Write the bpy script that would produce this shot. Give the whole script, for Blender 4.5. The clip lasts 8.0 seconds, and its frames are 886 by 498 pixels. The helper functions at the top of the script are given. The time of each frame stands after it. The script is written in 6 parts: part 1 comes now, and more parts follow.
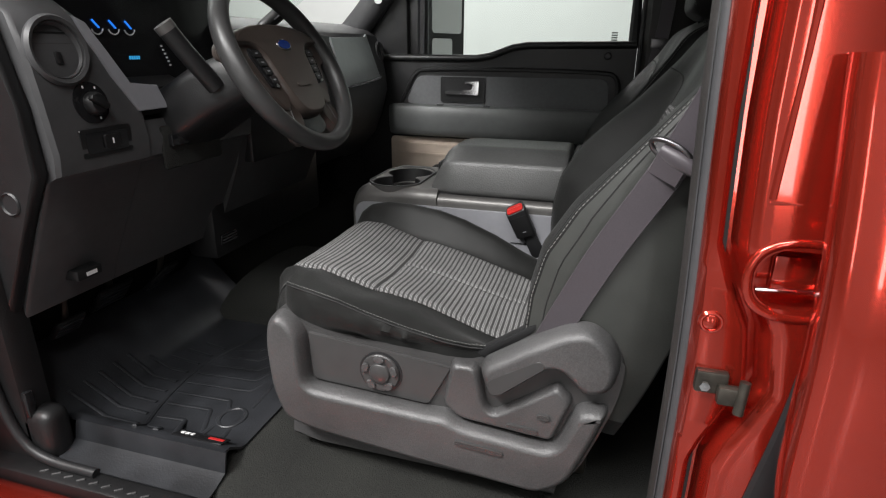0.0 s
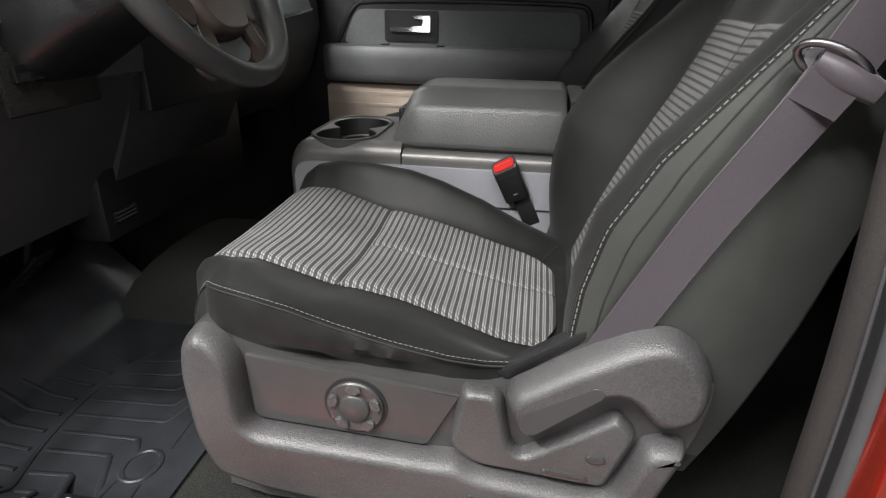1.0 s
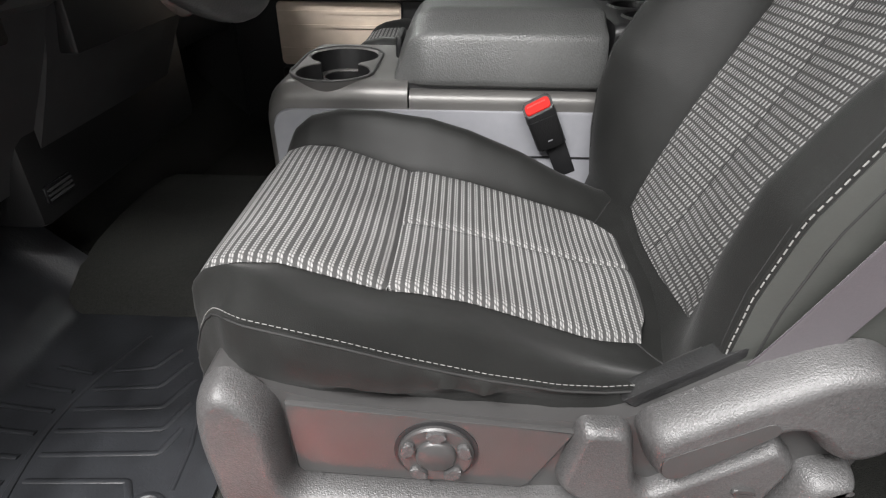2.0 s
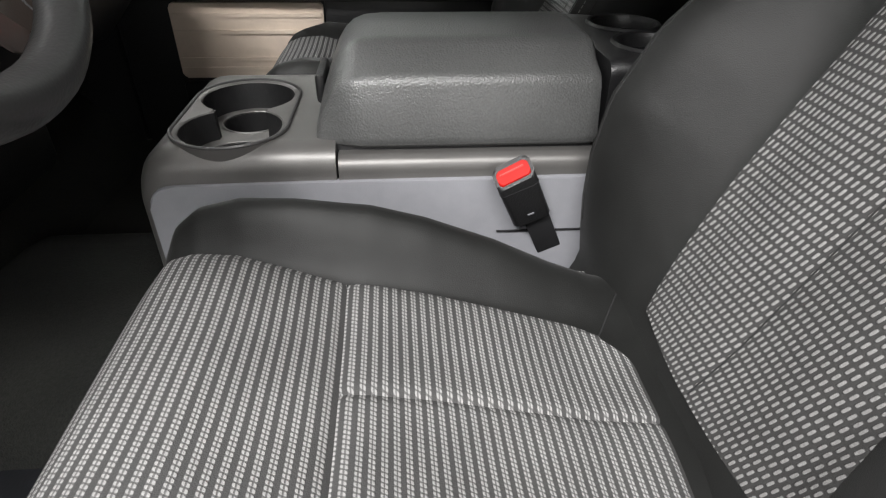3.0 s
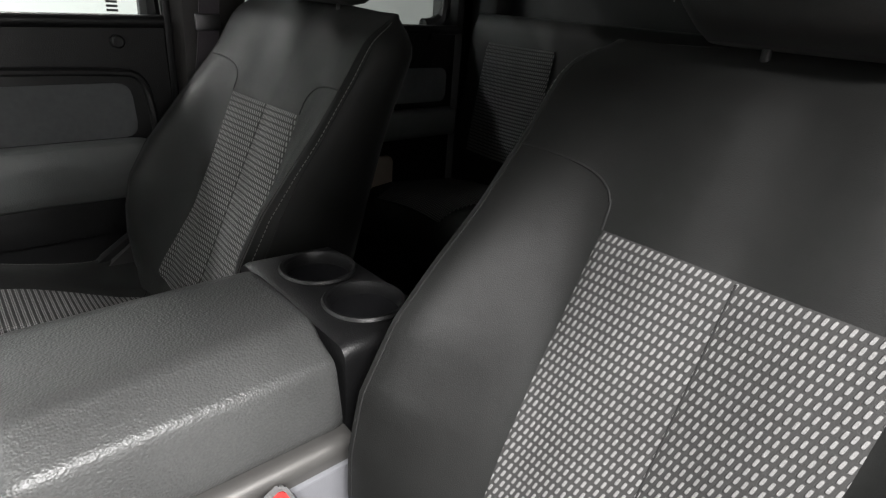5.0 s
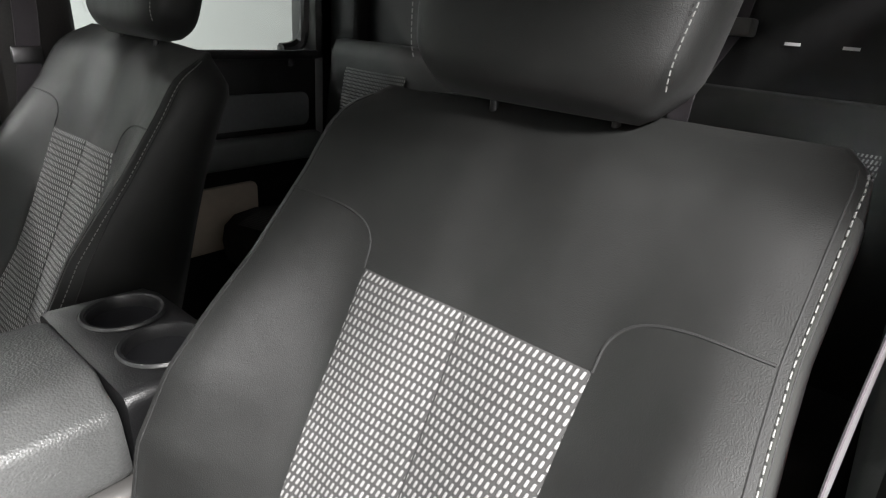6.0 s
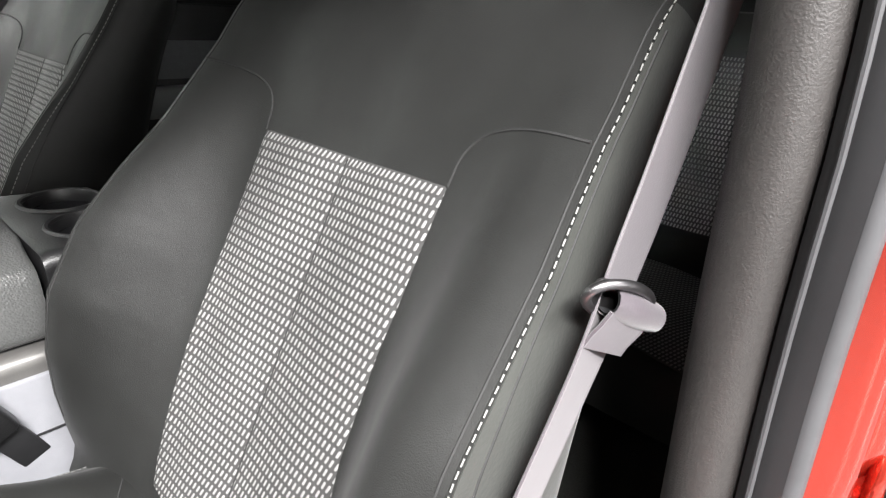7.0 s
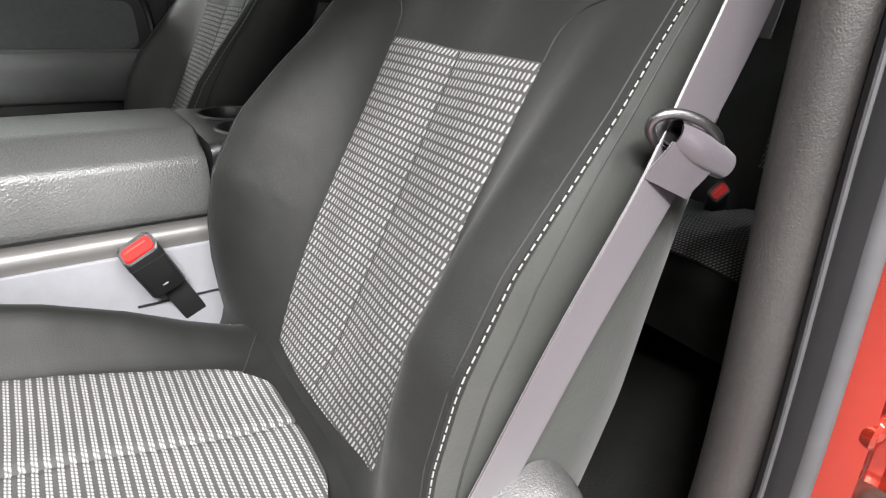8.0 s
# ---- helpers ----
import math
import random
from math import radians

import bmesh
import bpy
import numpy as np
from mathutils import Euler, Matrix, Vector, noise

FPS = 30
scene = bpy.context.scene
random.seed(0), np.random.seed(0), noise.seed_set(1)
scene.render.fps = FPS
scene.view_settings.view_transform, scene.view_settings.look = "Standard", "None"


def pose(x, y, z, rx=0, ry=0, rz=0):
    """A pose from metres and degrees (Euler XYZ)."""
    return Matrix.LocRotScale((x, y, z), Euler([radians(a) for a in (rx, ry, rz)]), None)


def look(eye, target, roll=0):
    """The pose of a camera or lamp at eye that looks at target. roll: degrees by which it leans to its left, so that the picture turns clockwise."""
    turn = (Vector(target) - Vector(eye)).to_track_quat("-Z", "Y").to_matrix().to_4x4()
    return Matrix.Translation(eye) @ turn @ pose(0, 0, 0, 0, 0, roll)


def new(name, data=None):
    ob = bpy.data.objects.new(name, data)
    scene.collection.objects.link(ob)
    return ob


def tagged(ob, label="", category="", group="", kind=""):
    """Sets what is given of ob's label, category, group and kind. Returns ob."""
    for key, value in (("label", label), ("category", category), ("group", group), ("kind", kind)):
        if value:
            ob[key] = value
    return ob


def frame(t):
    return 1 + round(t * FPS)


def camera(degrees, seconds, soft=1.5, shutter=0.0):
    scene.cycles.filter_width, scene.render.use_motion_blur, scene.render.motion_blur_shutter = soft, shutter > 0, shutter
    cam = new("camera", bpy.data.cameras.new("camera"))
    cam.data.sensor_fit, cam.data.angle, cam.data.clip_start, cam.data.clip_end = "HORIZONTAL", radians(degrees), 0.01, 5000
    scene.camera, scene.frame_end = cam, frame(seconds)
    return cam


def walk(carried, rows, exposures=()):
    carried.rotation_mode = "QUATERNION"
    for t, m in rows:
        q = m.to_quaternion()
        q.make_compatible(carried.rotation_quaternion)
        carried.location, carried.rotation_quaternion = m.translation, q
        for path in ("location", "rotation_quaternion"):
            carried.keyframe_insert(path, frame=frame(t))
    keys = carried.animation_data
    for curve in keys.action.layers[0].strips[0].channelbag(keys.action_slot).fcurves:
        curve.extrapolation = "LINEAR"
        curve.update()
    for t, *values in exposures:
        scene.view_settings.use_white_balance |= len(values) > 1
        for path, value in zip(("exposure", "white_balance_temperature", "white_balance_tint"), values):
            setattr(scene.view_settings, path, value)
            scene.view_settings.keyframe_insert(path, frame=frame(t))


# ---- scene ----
cam = camera(75.6, 8.0, soft=1.2)
PATH = [
    (0, (0.441, -1.14, 0.802), (-0.081, 0.67, 0.131), 0.6),
    (0.5, (0.336, -0.984, 0.766), (-0.061, 0.846, 0.063), 0.7),
    (1, (0.28, -0.868, 0.715), (0.005, 0.945, -0.084), 1.1),
    (1.2, (0.26, -0.836, 0.698), (0.03, 0.953, -0.166), 1.0),
    (2.3, (0.081, -0.601, 0.706), (0.078, 1.074, -0.387), 0.5),
    (2.5, (0.092, -0.535, 0.706), (0.114, 1.125, -0.409), 0.4),
    (3, (0.091, -0.383, 0.726), (0.239, 1.273, -0.385), 1.0),
    (3.5, (0.048, -0.259, 0.751), (0.364, 1.38, -0.351), 1.3),
    (4, (0.065, -0.199, 0.799), (0.72, 1.356, -0.273), 2.1),
    (4.5, (0.056, -0.172, 0.867), (1.077, 1.218, -0.147), 3.4),
    (4.7, (0.042, -0.163, 0.889), (1.188, 1.194, -0.03), 4.1),
    (5.8, (0.14, -0.266, 0.941), (1.539, 0.975, 0.233), 3.8),
    (6, (0.155, -0.302, 0.961), (1.608, 0.846, 0.205), 4.5),
    (6.5, (0.204, -0.394, 0.912), (1.677, 0.719, 0.143), 4.5),
    (7, (0.191, -0.456, 0.839), (1.605, 0.725, 0.06), 4.3),
    (7.5, (0.171, -0.494, 0.796), (1.434, 0.838, 0.001), 4.0),
    (8, (0.161, -0.556, 0.755), (1.226, 0.922, -0.072), 3.3),
]
EXPOSURES = ((0.0, -0.85), (1.0, -0.55), (2.5, -0.12), (3.5, -0.42), (4.5, -0.2), (6.0, 0.85), (6.5, 1.08), (7.0, 0.97), (8.0, 0.64))
walk(cam, [(t, look(eye, target, roll)) for t, eye, target, roll in PATH], EXPOSURES)

# ---- light: a bay with unseen lamps added at its ceiling and south wall ----
world = bpy.data.worlds.new("world")
scene.world = world
world.use_nodes = True
world.node_tree.nodes["Background"].inputs[0].default_value = (0.9, 0.95, 1.0, 1)
world.node_tree.nodes["Background"].inputs[1].default_value = 0.10


def area_lamp(name, loc, target, sx, sy, power, colour=(1, 0.985, 0.975)):
    la = bpy.data.lights.new(name, "AREA")
    la.shape, la.size, la.size_y, la.energy, la.color = "RECTANGLE", sx, sy, power, colour
    ob = new(name, la)
    ob.matrix_world = look(loc, target)
    return tagged(ob, "long white light panel added out of view to light the bay", "ceiling light", kind="structure")


area_lamp("unseen_ceiling_light", (-1.3, -2.1, 3.05), (0.1, -0.4, 0.4), 1.8, 0.35, 370)
area_lamp("unseen_ceiling_light", (0.6, -2.4, 3.2), (0.5, -1.2, 0.3), 2.0, 0.3, 150)
# upright lamps added by the south wall: side fill and streaks in the red paint
area_lamp("added_side_light", (1.4, -4.7, 1.4), (0.3, 0.0, 0.6), 0.3, 2.4, 34)
area_lamp("added_side_light", (-1.4, -4.7, 1.4), (0.3, 0.0, 0.6), 0.5, 2.4, 36)
# lamp added to brighten the south wall as fill
area_lamp("unseen_ceiling_light", (0.4, -3.4, 3.2), (0.4, -4.9, 0.6), 4.0, 0.5, 90)
# lamp added ahead of the windshield for gleam on the interior
area_lamp("unseen_ceiling_light", (-2.6, 0.6, 3.2), (-1.4, 0.6, 0.5), 0.6, 3.0, 50)
# lamp added to whiten the north wall behind the windows
area_lamp("unseen_ceiling_light", (-1.6, 3.6, 3.2), (-1.6, 4.6, 0.0), 5.0, 0.8, 250)


# ---- materials ----
def material(name, colour, rough=0.5, metal=0.0, vary=0.25, scale=60.0, bump=0.0, bump_scale=600.0, coat=0.0,
             sheen=0.0, blotch=6.0, kind="noise", spec=0.5, slack=0.0):
    m = bpy.data.materials.new(name)
    m.use_nodes = True
    nt = m.node_tree
    b = nt.nodes["Principled BSDF"]
    tc = nt.nodes.new("ShaderNodeTexCoord")
    n1 = nt.nodes.new("ShaderNodeTexNoise")
    n1.inputs["Scale"].default_value, n1.inputs["Detail"].default_value = scale, 4
    n2 = nt.nodes.new("ShaderNodeTexNoise")
    n2.inputs["Scale"].default_value, n2.inputs["Detail"].default_value = blotch, 3
    nt.links.new(tc.outputs["Object"], n1.inputs["Vector"])
    nt.links.new(tc.outputs["Object"], n2.inputs["Vector"])
    add = nt.nodes.new("ShaderNodeMath")
    add.operation = "ADD"
    nt.links.new(n1.outputs["Fac"], add.inputs[0])
    nt.links.new(n2.outputs["Fac"], add.inputs[1])
    ramp = nt.nodes.new("ShaderNodeMapRange")
    ramp.inputs["From Min"].default_value, ramp.inputs["From Max"].default_value = 0.7, 1.3
    ramp.inputs["To Min"].default_value, ramp.inputs["To Max"].default_value = 1 - vary, 1 + vary
    nt.links.new(add.outputs[0], ramp.inputs["Value"])
    mul = nt.nodes.new("ShaderNodeVectorMath")
    mul.operation = "SCALE"
    mul.inputs[0].default_value = colour
    nt.links.new(ramp.outputs[0], mul.inputs["Scale"])
    nt.links.new(mul.outputs[0], b.inputs["Base Color"])
    rr = nt.nodes.new("ShaderNodeMapRange")
    rr.inputs["From Min"].default_value, rr.inputs["From Max"].default_value = 0.3, 0.7
    rr.inputs["To Min"].default_value, rr.inputs["To Max"].default_value = max(0.02, rough - 0.03), min(1, rough + 0.03)
    nt.links.new(n2.outputs["Fac"], rr.inputs["Value"])
    nt.links.new(rr.outputs[0], b.inputs["Roughness"])
    b.inputs["Metallic"].default_value = metal
    b.inputs["Specular IOR Level"].default_value = spec
    b.inputs["Coat Weight"].default_value = coat
    b.inputs["Coat Roughness"].default_value = 0.04
    if sheen:
        b.inputs["Sheen Weight"].default_value = sheen
        b.inputs["Sheen Roughness"].default_value = 0.5
    if bump:
        bp = nt.nodes.new("ShaderNodeBump")
        bp.inputs["Distance"].default_value, bp.inputs["Strength"].default_value = bump, 1.0
        if kind == "grain":
            v = nt.nodes.new("ShaderNodeTexVoronoi")
            v.feature = "SMOOTH_F1"
            v.inputs["Scale"].default_value = bump_scale
            v.inputs["Randomness"].default_value = 1.0
            out = v.outputs["Distance"]
        elif kind == "weave":
            v = nt.nodes.new("ShaderNodeTexWave")
            v.wave_type, v.bands_direction = "BANDS", "DIAGONAL"
            v.inputs["Scale"].default_value = bump_scale
            v.inputs["Distortion"].default_value = 0.6
            out = v.outputs["Fac"]
        else:
            v = nt.nodes.new("ShaderNodeTexNoise")
            v.inputs["Scale"].default_value = bump_scale
            v.inputs["Detail"].default_value = 3
            out = v.outputs["Fac"]
        nt.links.new(tc.outputs["Object"], v.inputs["Vector"])
        nt.links.new(out, bp.inputs["Height"])
        nt.links.new(bp.outputs[0], b.inputs["Normal"])
        if slack:
            # soft sags and puckers of stretched cloth
            sl = nt.nodes.new("ShaderNodeTexNoise")
            sl.inputs["Scale"].default_value, sl.inputs["Detail"].default_value, sl.inputs["Distortion"].default_value = 22.0, 1, 0.2
            nt.links.new(tc.outputs["Object"], sl.inputs["Vector"])
            b2 = nt.nodes.new("ShaderNodeBump")
            b2.inputs["Distance"].default_value = slack
            nt.links.new(sl.outputs["Fac"], b2.inputs["Height"])
            nt.links.new(b2.outputs[0], bp.inputs["Normal"])
    return m


def woven(name, dark, light, period=0.0104, dash=0.0066, wide=0.52, tall=0.66, slant=0.25, split=0.6, base=0.3):
    """Rows of short pale thread dashes, each row set off by half a step, on a grey ground; the mesh's UVs are metres."""
    m = bpy.data.materials.new(name)
    m.use_nodes = True
    nt = m.node_tree
    b = nt.nodes["Principled BSDF"]
    L = nt.links.new

    def math_node(op, a, c=None, clamp=False):
        n = nt.nodes.new("ShaderNodeMath")
        n.operation, n.use_clamp = op, clamp
        for k, v in enumerate((a, c)):
            if v is None:
                continue
            if isinstance(v, (int, float)):
                n.inputs[k].default_value = v
            else:
                L(v, n.inputs[k])
        return n.outputs[0]

    uv = nt.nodes.new("ShaderNodeUVMap")
    uv.uv_map = "UVMap"
    sep = nt.nodes.new("ShaderNodeSeparateXYZ")
    L(uv.outputs[0], sep.inputs[0])
    u, v = sep.outputs[0], sep.outputs[1]
    row = math_node("DIVIDE", v, period)
    k = math_node("FLOOR", row)
    rv = math_node("SUBTRACT", math_node("FRACT", row), 0.5)
    g = math_node("FRACT", math_node("ADD", math_node("ADD", math_node("DIVIDE", u, dash), math_node("MULTIPLY", k, 0.5)), math_node("MULTIPLY", rv, slant)))
    du = math_node("MULTIPLY", math_node("ABSOLUTE", math_node("SUBTRACT", g, 0.5)), 2.0 / wide)
    dv = math_node("MULTIPLY", math_node("ABSOLUTE", rv), 2.0 / tall)
    edge = math_node("ADD", math_node("POWER", du, 3.0), math_node("POWER", dv, 4.0))
    mr = nt.nodes.new("ShaderNodeMapRange")
    mr.interpolation_type = "SMOOTHSTEP"
    mr.inputs["From Min"].default_value, mr.inputs["From Max"].default_value = 1.7, 0.35
    mr.inputs["To Min"].default_value, mr.inputs["To Max"].default_value = 0.0, 1.0
    L(edge, mr.inputs["Value"])
    gap = nt.nodes.new("ShaderNodeMapRange")
    gap.interpolation_type = "SMOOTHSTEP"
    gap.inputs["From Min"].default_value, gap.inputs["From Max"].default_value = 0.03, 0.10
    gap.inputs["To Min"].default_value, gap.inputs["To Max"].default_value = 1 - split, 1.0
    L(math_node("ABSOLUTE", rv), gap.inputs["Value"])
    band = nt.nodes.new("ShaderNodeMapRange")
    band.interpolation_type = "SMOOTHSTEP"
    band.inputs["From Min"].default_value, band.inputs["From Max"].default_value = 1.15, 0.75
    band.inputs["To Min"].default_value, band.inputs["To Max"].default_value = 0.0, base
    L(dv, band.inputs["Value"])
    mask = math_node("MULTIPLY", math_node("MAXIMUM", mr.outputs[0], band.outputs[0]), gap.outputs[0])
    tc = nt.nodes.new("ShaderNodeTexCoord")
    ns = nt.nodes.new("ShaderNodeTexNoise")
    ns.inputs["Scale"].default_value = 900
    L(tc.outputs["Object"], ns.inputs["Vector"])
    nb = nt.nodes.new("ShaderNodeTexNoise")
    nb.inputs["Scale"].default_value = 9
    L(tc.outputs["Object"], nb.inputs["Vector"])
    mix = nt.nodes.new("ShaderNodeMix")
    mix.data_type = "RGBA"
    mix.inputs["A"].default_value, mix.inputs["B"].default_value = (*dark, 1), (*light, 1)
    L(mask, mix.inputs["Factor"])
    sc = nt.nodes.new("ShaderNodeVectorMath")
    sc.operation = "SCALE"
    L(mix.outputs["Result"], sc.inputs[0])
    L(math_node("ADD", math_node("MULTIPLY", math_node("ADD", ns.outputs["Fac"], nb.outputs["Fac"]), 0.6), 0.4), sc.inputs["Scale"])
    L(sc.outputs[0], b.inputs["Base Color"])
    b.inputs["Roughness"].default_value = 0.85
    b.inputs["Specular IOR Level"].default_value = 0.2
    bp = nt.nodes.new("ShaderNodeBump")
    bp.inputs["Distance"].default_value = 0.0009
    L(math_node("ADD", mask, math_node("MULTIPLY", ns.outputs["Fac"], 0.4)), bp.inputs["Height"])
    L(bp.outputs[0], b.inputs["Normal"])
    return m


def glass(name, colour=(0.9, 0.95, 0.93)):
    m = bpy.data.materials.new(name)
    m.use_nodes = True
    b = m.node_tree.nodes["Principled BSDF"]
    b.inputs["Base Color"].default_value = (*colour, 1)
    b.inputs["Transmission Weight"].default_value, b.inputs["Roughness"].default_value, b.inputs["IOR"].default_value = 1.0, 0.0, 1.01
    return m


def glow(name, colour, power):
    m = bpy.data.materials.new(name)
    m.use_nodes = True
    b = m.node_tree.nodes["Principled BSDF"]
    b.inputs["Base Color"].default_value = (*colour, 1)
    b.inputs["Emission Color"].default_value, b.inputs["Emission Strength"].default_value = (*colour, 1), power
    return m


M_CLOTH = material("black_seat_cloth", (0.0080, 0.0083, 0.0078), 0.54, vary=0.2, scale=25, bump=0.0003, bump_scale=900, sheen=0.05, spec=0.32, slack=0.0012)
M_CLOTH_SIDE = material("dark_olive_seat_vinyl", (0.030, 0.0315, 0.0285), 0.40, vary=0.15, scale=20, bump=0.0003, bump_scale=260, spec=0.7, sheen=0.10, slack=0.0012)
M_WEAVE = woven("dotted_woven_cloth", (0.044, 0.0435, 0.043), (0.232, 0.229, 0.226), dash=0.0066, wide=0.47, tall=0.72, slant=0.35, split=0.08, base=0.0)
M_WEAVE_SEAT = woven("striped_woven_cloth", (0.055, 0.0546, 0.0542), (0.30, 0.297, 0.293), period=0.0107, dash=0.0048, wide=0.76, tall=0.56, slant=0.8, split=0.65, base=0.3)
M_STITCH = material("pale_thread", (0.17, 0.17, 0.163), 0.7, vary=0.15, scale=400)
M_SEAM = material("dark_seam_thread", (0.012, 0.012, 0.012), 0.8)
M_TRIM = material("dark_grey_grained_plastic", (0.058, 0.057, 0.0575), 0.40, vary=0.4, scale=420, bump=0.0007, bump_scale=620, spec=0.7)
M_TRIM_SMOOTH = material("dark_grey_satin_plastic", (0.046, 0.045, 0.045), 0.34, vary=0.08, scale=30, bump=0.00012, bump_scale=700)
M_BLACK = material("black_moulded_plastic", (0.010, 0.010, 0.0105), 0.42, vary=0.15, scale=40, bump=0.0003, bump_scale=480, kind="grain")
M_BLACK_GLOSS = material("black_gloss_plastic", (0.012, 0.012, 0.013), 0.15, vary=0.1)
M_DASH = material("charcoal_dash_plastic", (0.058, 0.058, 0.060), 0.42, vary=0.12, scale=35, bump=0.00012, bump_scale=700)
M_GREY = material("cool_grey_plastic", (0.23, 0.232, 0.25), 0.5, vary=0.06, scale=50, bump=0.0002, bump_scale=650)
M_GREYCLOTH = material("grey_door_cloth", (0.135, 0.139, 0.143), 0.75, vary=0.1, scale=80, bump=0.0003, bump_scale=800, kind="weave")
M_ARM = material("dark_grey_armrest_vinyl", (0.13, 0.136, 0.134), 0.45, vary=0.08, scale=30, bump=0.0003, bump_scale=420, kind="grain")
M_SILVER = material("silver_grey_dash_trim", (0.50, 0.53, 0.535), 0.36, metal=0.35, vary=0.05, scale=40, bump=0.0001, bump_scale=700)
M_TAN = material("pale_tan_plastic", (0.60, 0.50, 0.41), 0.5, vary=0.1, scale=20, bump=0.0003, bump_scale=300)
M_LID = material("grained_lid_vinyl", (0.076, 0.077, 0.076), 0.34, spec=0.5, vary=0.22, scale=380, bump=0.0006, bump_scale=420, kind="grain")
M_CONSOLE = material("satin_graphite_plastic", (0.135, 0.131, 0.126), 0.40, metal=0.45, vary=0.08, scale=30, bump=0.00015, bump_scale=600)
M_BELT = material("mauve_grey_webbing", (0.050, 0.042, 0.049), 0.4, vary=0.12, scale=420, bump=0.0001, bump_scale=900, sheen=0.3)
M_REDBTN = material("red_button_plastic", (0.40, 0.008, 0.005), 0.5, vary=0.05, spec=0.2)
M_REDRIDGE = material("pale_red_plastic", (0.45, 0.028, 0.02), 0.5, vary=0.05)
M_MAT = material("black_rubber_mat", (0.0195, 0.0207, 0.0235), 0.43, vary=0.5, scale=14, bump=0.0004, bump_scale=250, blotch=5)
M_CARPET = material("black_carpet", (0.013, 0.0135, 0.0115), 0.95, vary=0.55, scale=240, bump=0.003, bump_scale=420)
M_TONGUE = material("dull_nickel", (0.17, 0.165, 0.17), 0.36, metal=1.0, vary=0.2, scale=50)
M_CHROME = material("chrome", (0.75, 0.75, 0.76), 0.12, metal=1.0, vary=0.05)
M_STEEL = material("greasy_steel", (0.055, 0.05, 0.042), 0.38, metal=0.6, vary=0.5, scale=60)
M_RED = material("red_metallic_paint", (0.52, 0.045, 0.025), 0.16, metal=0.82, vary=0.08, scale=900, coat=1.0)
M_SEAL = material("grey_rubber_seal", (0.048, 0.048, 0.051), 0.6, vary=0.1, scale=60)
M_SEALDARK = material("black_rubber_seal", (0.015, 0.015, 0.016), 0.45, vary=0.1, scale=60)
M_PILLAR = material("warm_grey_grained_trim", (0.030, 0.0272, 0.026), 0.58, vary=0.25, scale=320, bump=0.0005, bump_scale=650, kind="noise")
M_WHEEL = material("charcoal_wheel_leather", (0.033, 0.033, 0.033), 0.40, vary=0.1, scale=40, bump=0.0002, bump_scale=420, kind="grain")
# charcoal with a brown cast that paints in the hub's warm reflection
M_HUB = material("charcoal_hub_warm_reflection", (0.046, 0.036, 0.031), 0.3, vary=0.08, scale=40, bump=0.0001, bump_scale=500)
M_BLUE = material("blue_enamel", (0.01, 0.03, 0.16), 0.2)
M_LINER = material("grey_headliner", (0.26, 0.26, 0.255), 0.95, vary=0.08, scale=200)
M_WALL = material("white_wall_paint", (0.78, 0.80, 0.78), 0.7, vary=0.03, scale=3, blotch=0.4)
# unseen bay sides and ceiling greyed down so lamp reflections gain contrast
M_BAY = material("dimmed_wall_paint", (0.36, 0.365, 0.36), 0.8, vary=0.05, scale=3, blotch=0.4)
M_FLOORBAY = material("grey_epoxy_floor", (0.16, 0.16, 0.16), 0.3, vary=0.1, scale=8, blotch=0.8)
M_GLASS = glass("window_glass", (0.86, 0.92, 0.89))
M_TINT = glass("privacy_glass", (0.46, 0.49, 0.48))
M_TINTDARK = glass("dark_privacy_glass", (0.2, 0.21, 0.21))
M_MIRROR = material("mirror_glass", (0.85, 0.86, 0.86), 0.03, metal=1.0, vary=0.01)
M_WHITE = material("white_print", (0.75, 0.75, 0.75), 0.6, vary=0.05)
M_REDPRINT = material("red_print", (0.5, 0.02, 0.02), 0.5, vary=0.05)
M_GAUGE = glow("blue_gauge_light", (0.02, 0.22, 1.0), 1.6)
M_DISPLAY = glow("cyan_display_light", (0.05, 0.45, 0.9), 0.8)


# ---- mesh helpers ----
ROOT = {}


def thing(name, loc, label, category, group="", kind=""):
    ob = new(name)
    ob.empty_display_size = 0.05
    ob.location = loc
    ROOT[ob] = Vector(loc)
    return tagged(ob, label, category, group, kind)


def part(name, bm, mat, parent=None, label="", sharp=38, loc=None):
    """Links a bmesh, made in world metres, as one mesh object under a thing or part."""
    o = ROOT[parent] if parent else Vector(loc or (0, 0, 0))
    bmesh.ops.translate(bm, verts=bm.verts, vec=-o)
    bmesh.ops.recalc_face_normals(bm, faces=bm.faces)
    for f in bm.faces:
        f.smooth = True
    me = bpy.data.meshes.new(name)
    bm.to_mesh(me)
    bm.free()
    me.set_sharp_from_angle(angle=radians(sharp))
    me.materials.append(mat)
    ob = new(name, me)
    ROOT[ob] = o
    if parent:
        ob.parent = parent
    else:
        ob.location = o
    if label:
        tagged(ob, label)
    return ob


def box(x0, x1, y0, y1, z0, z1, bevel=0.0, seg=2):
    bm = bmesh.new()
    bmesh.ops.create_cube(bm, size=1.0, matrix=Matrix.Translation(((x0 + x1) / 2, (y0 + y1) / 2, (z0 + z1) / 2)) @ Matrix.Diagonal((x1 - x0, y1 - y0, z1 - z0, 1)))
    if bevel:
        bmesh.ops.bevel(bm, geom=bm.edges[:], offset=bevel, segments=seg, affect="EDGES", profile=0.5)
    return bm


def turned(bm, m):
    bmesh.ops.transform(bm, matrix=m, verts=bm.verts)
    return bm


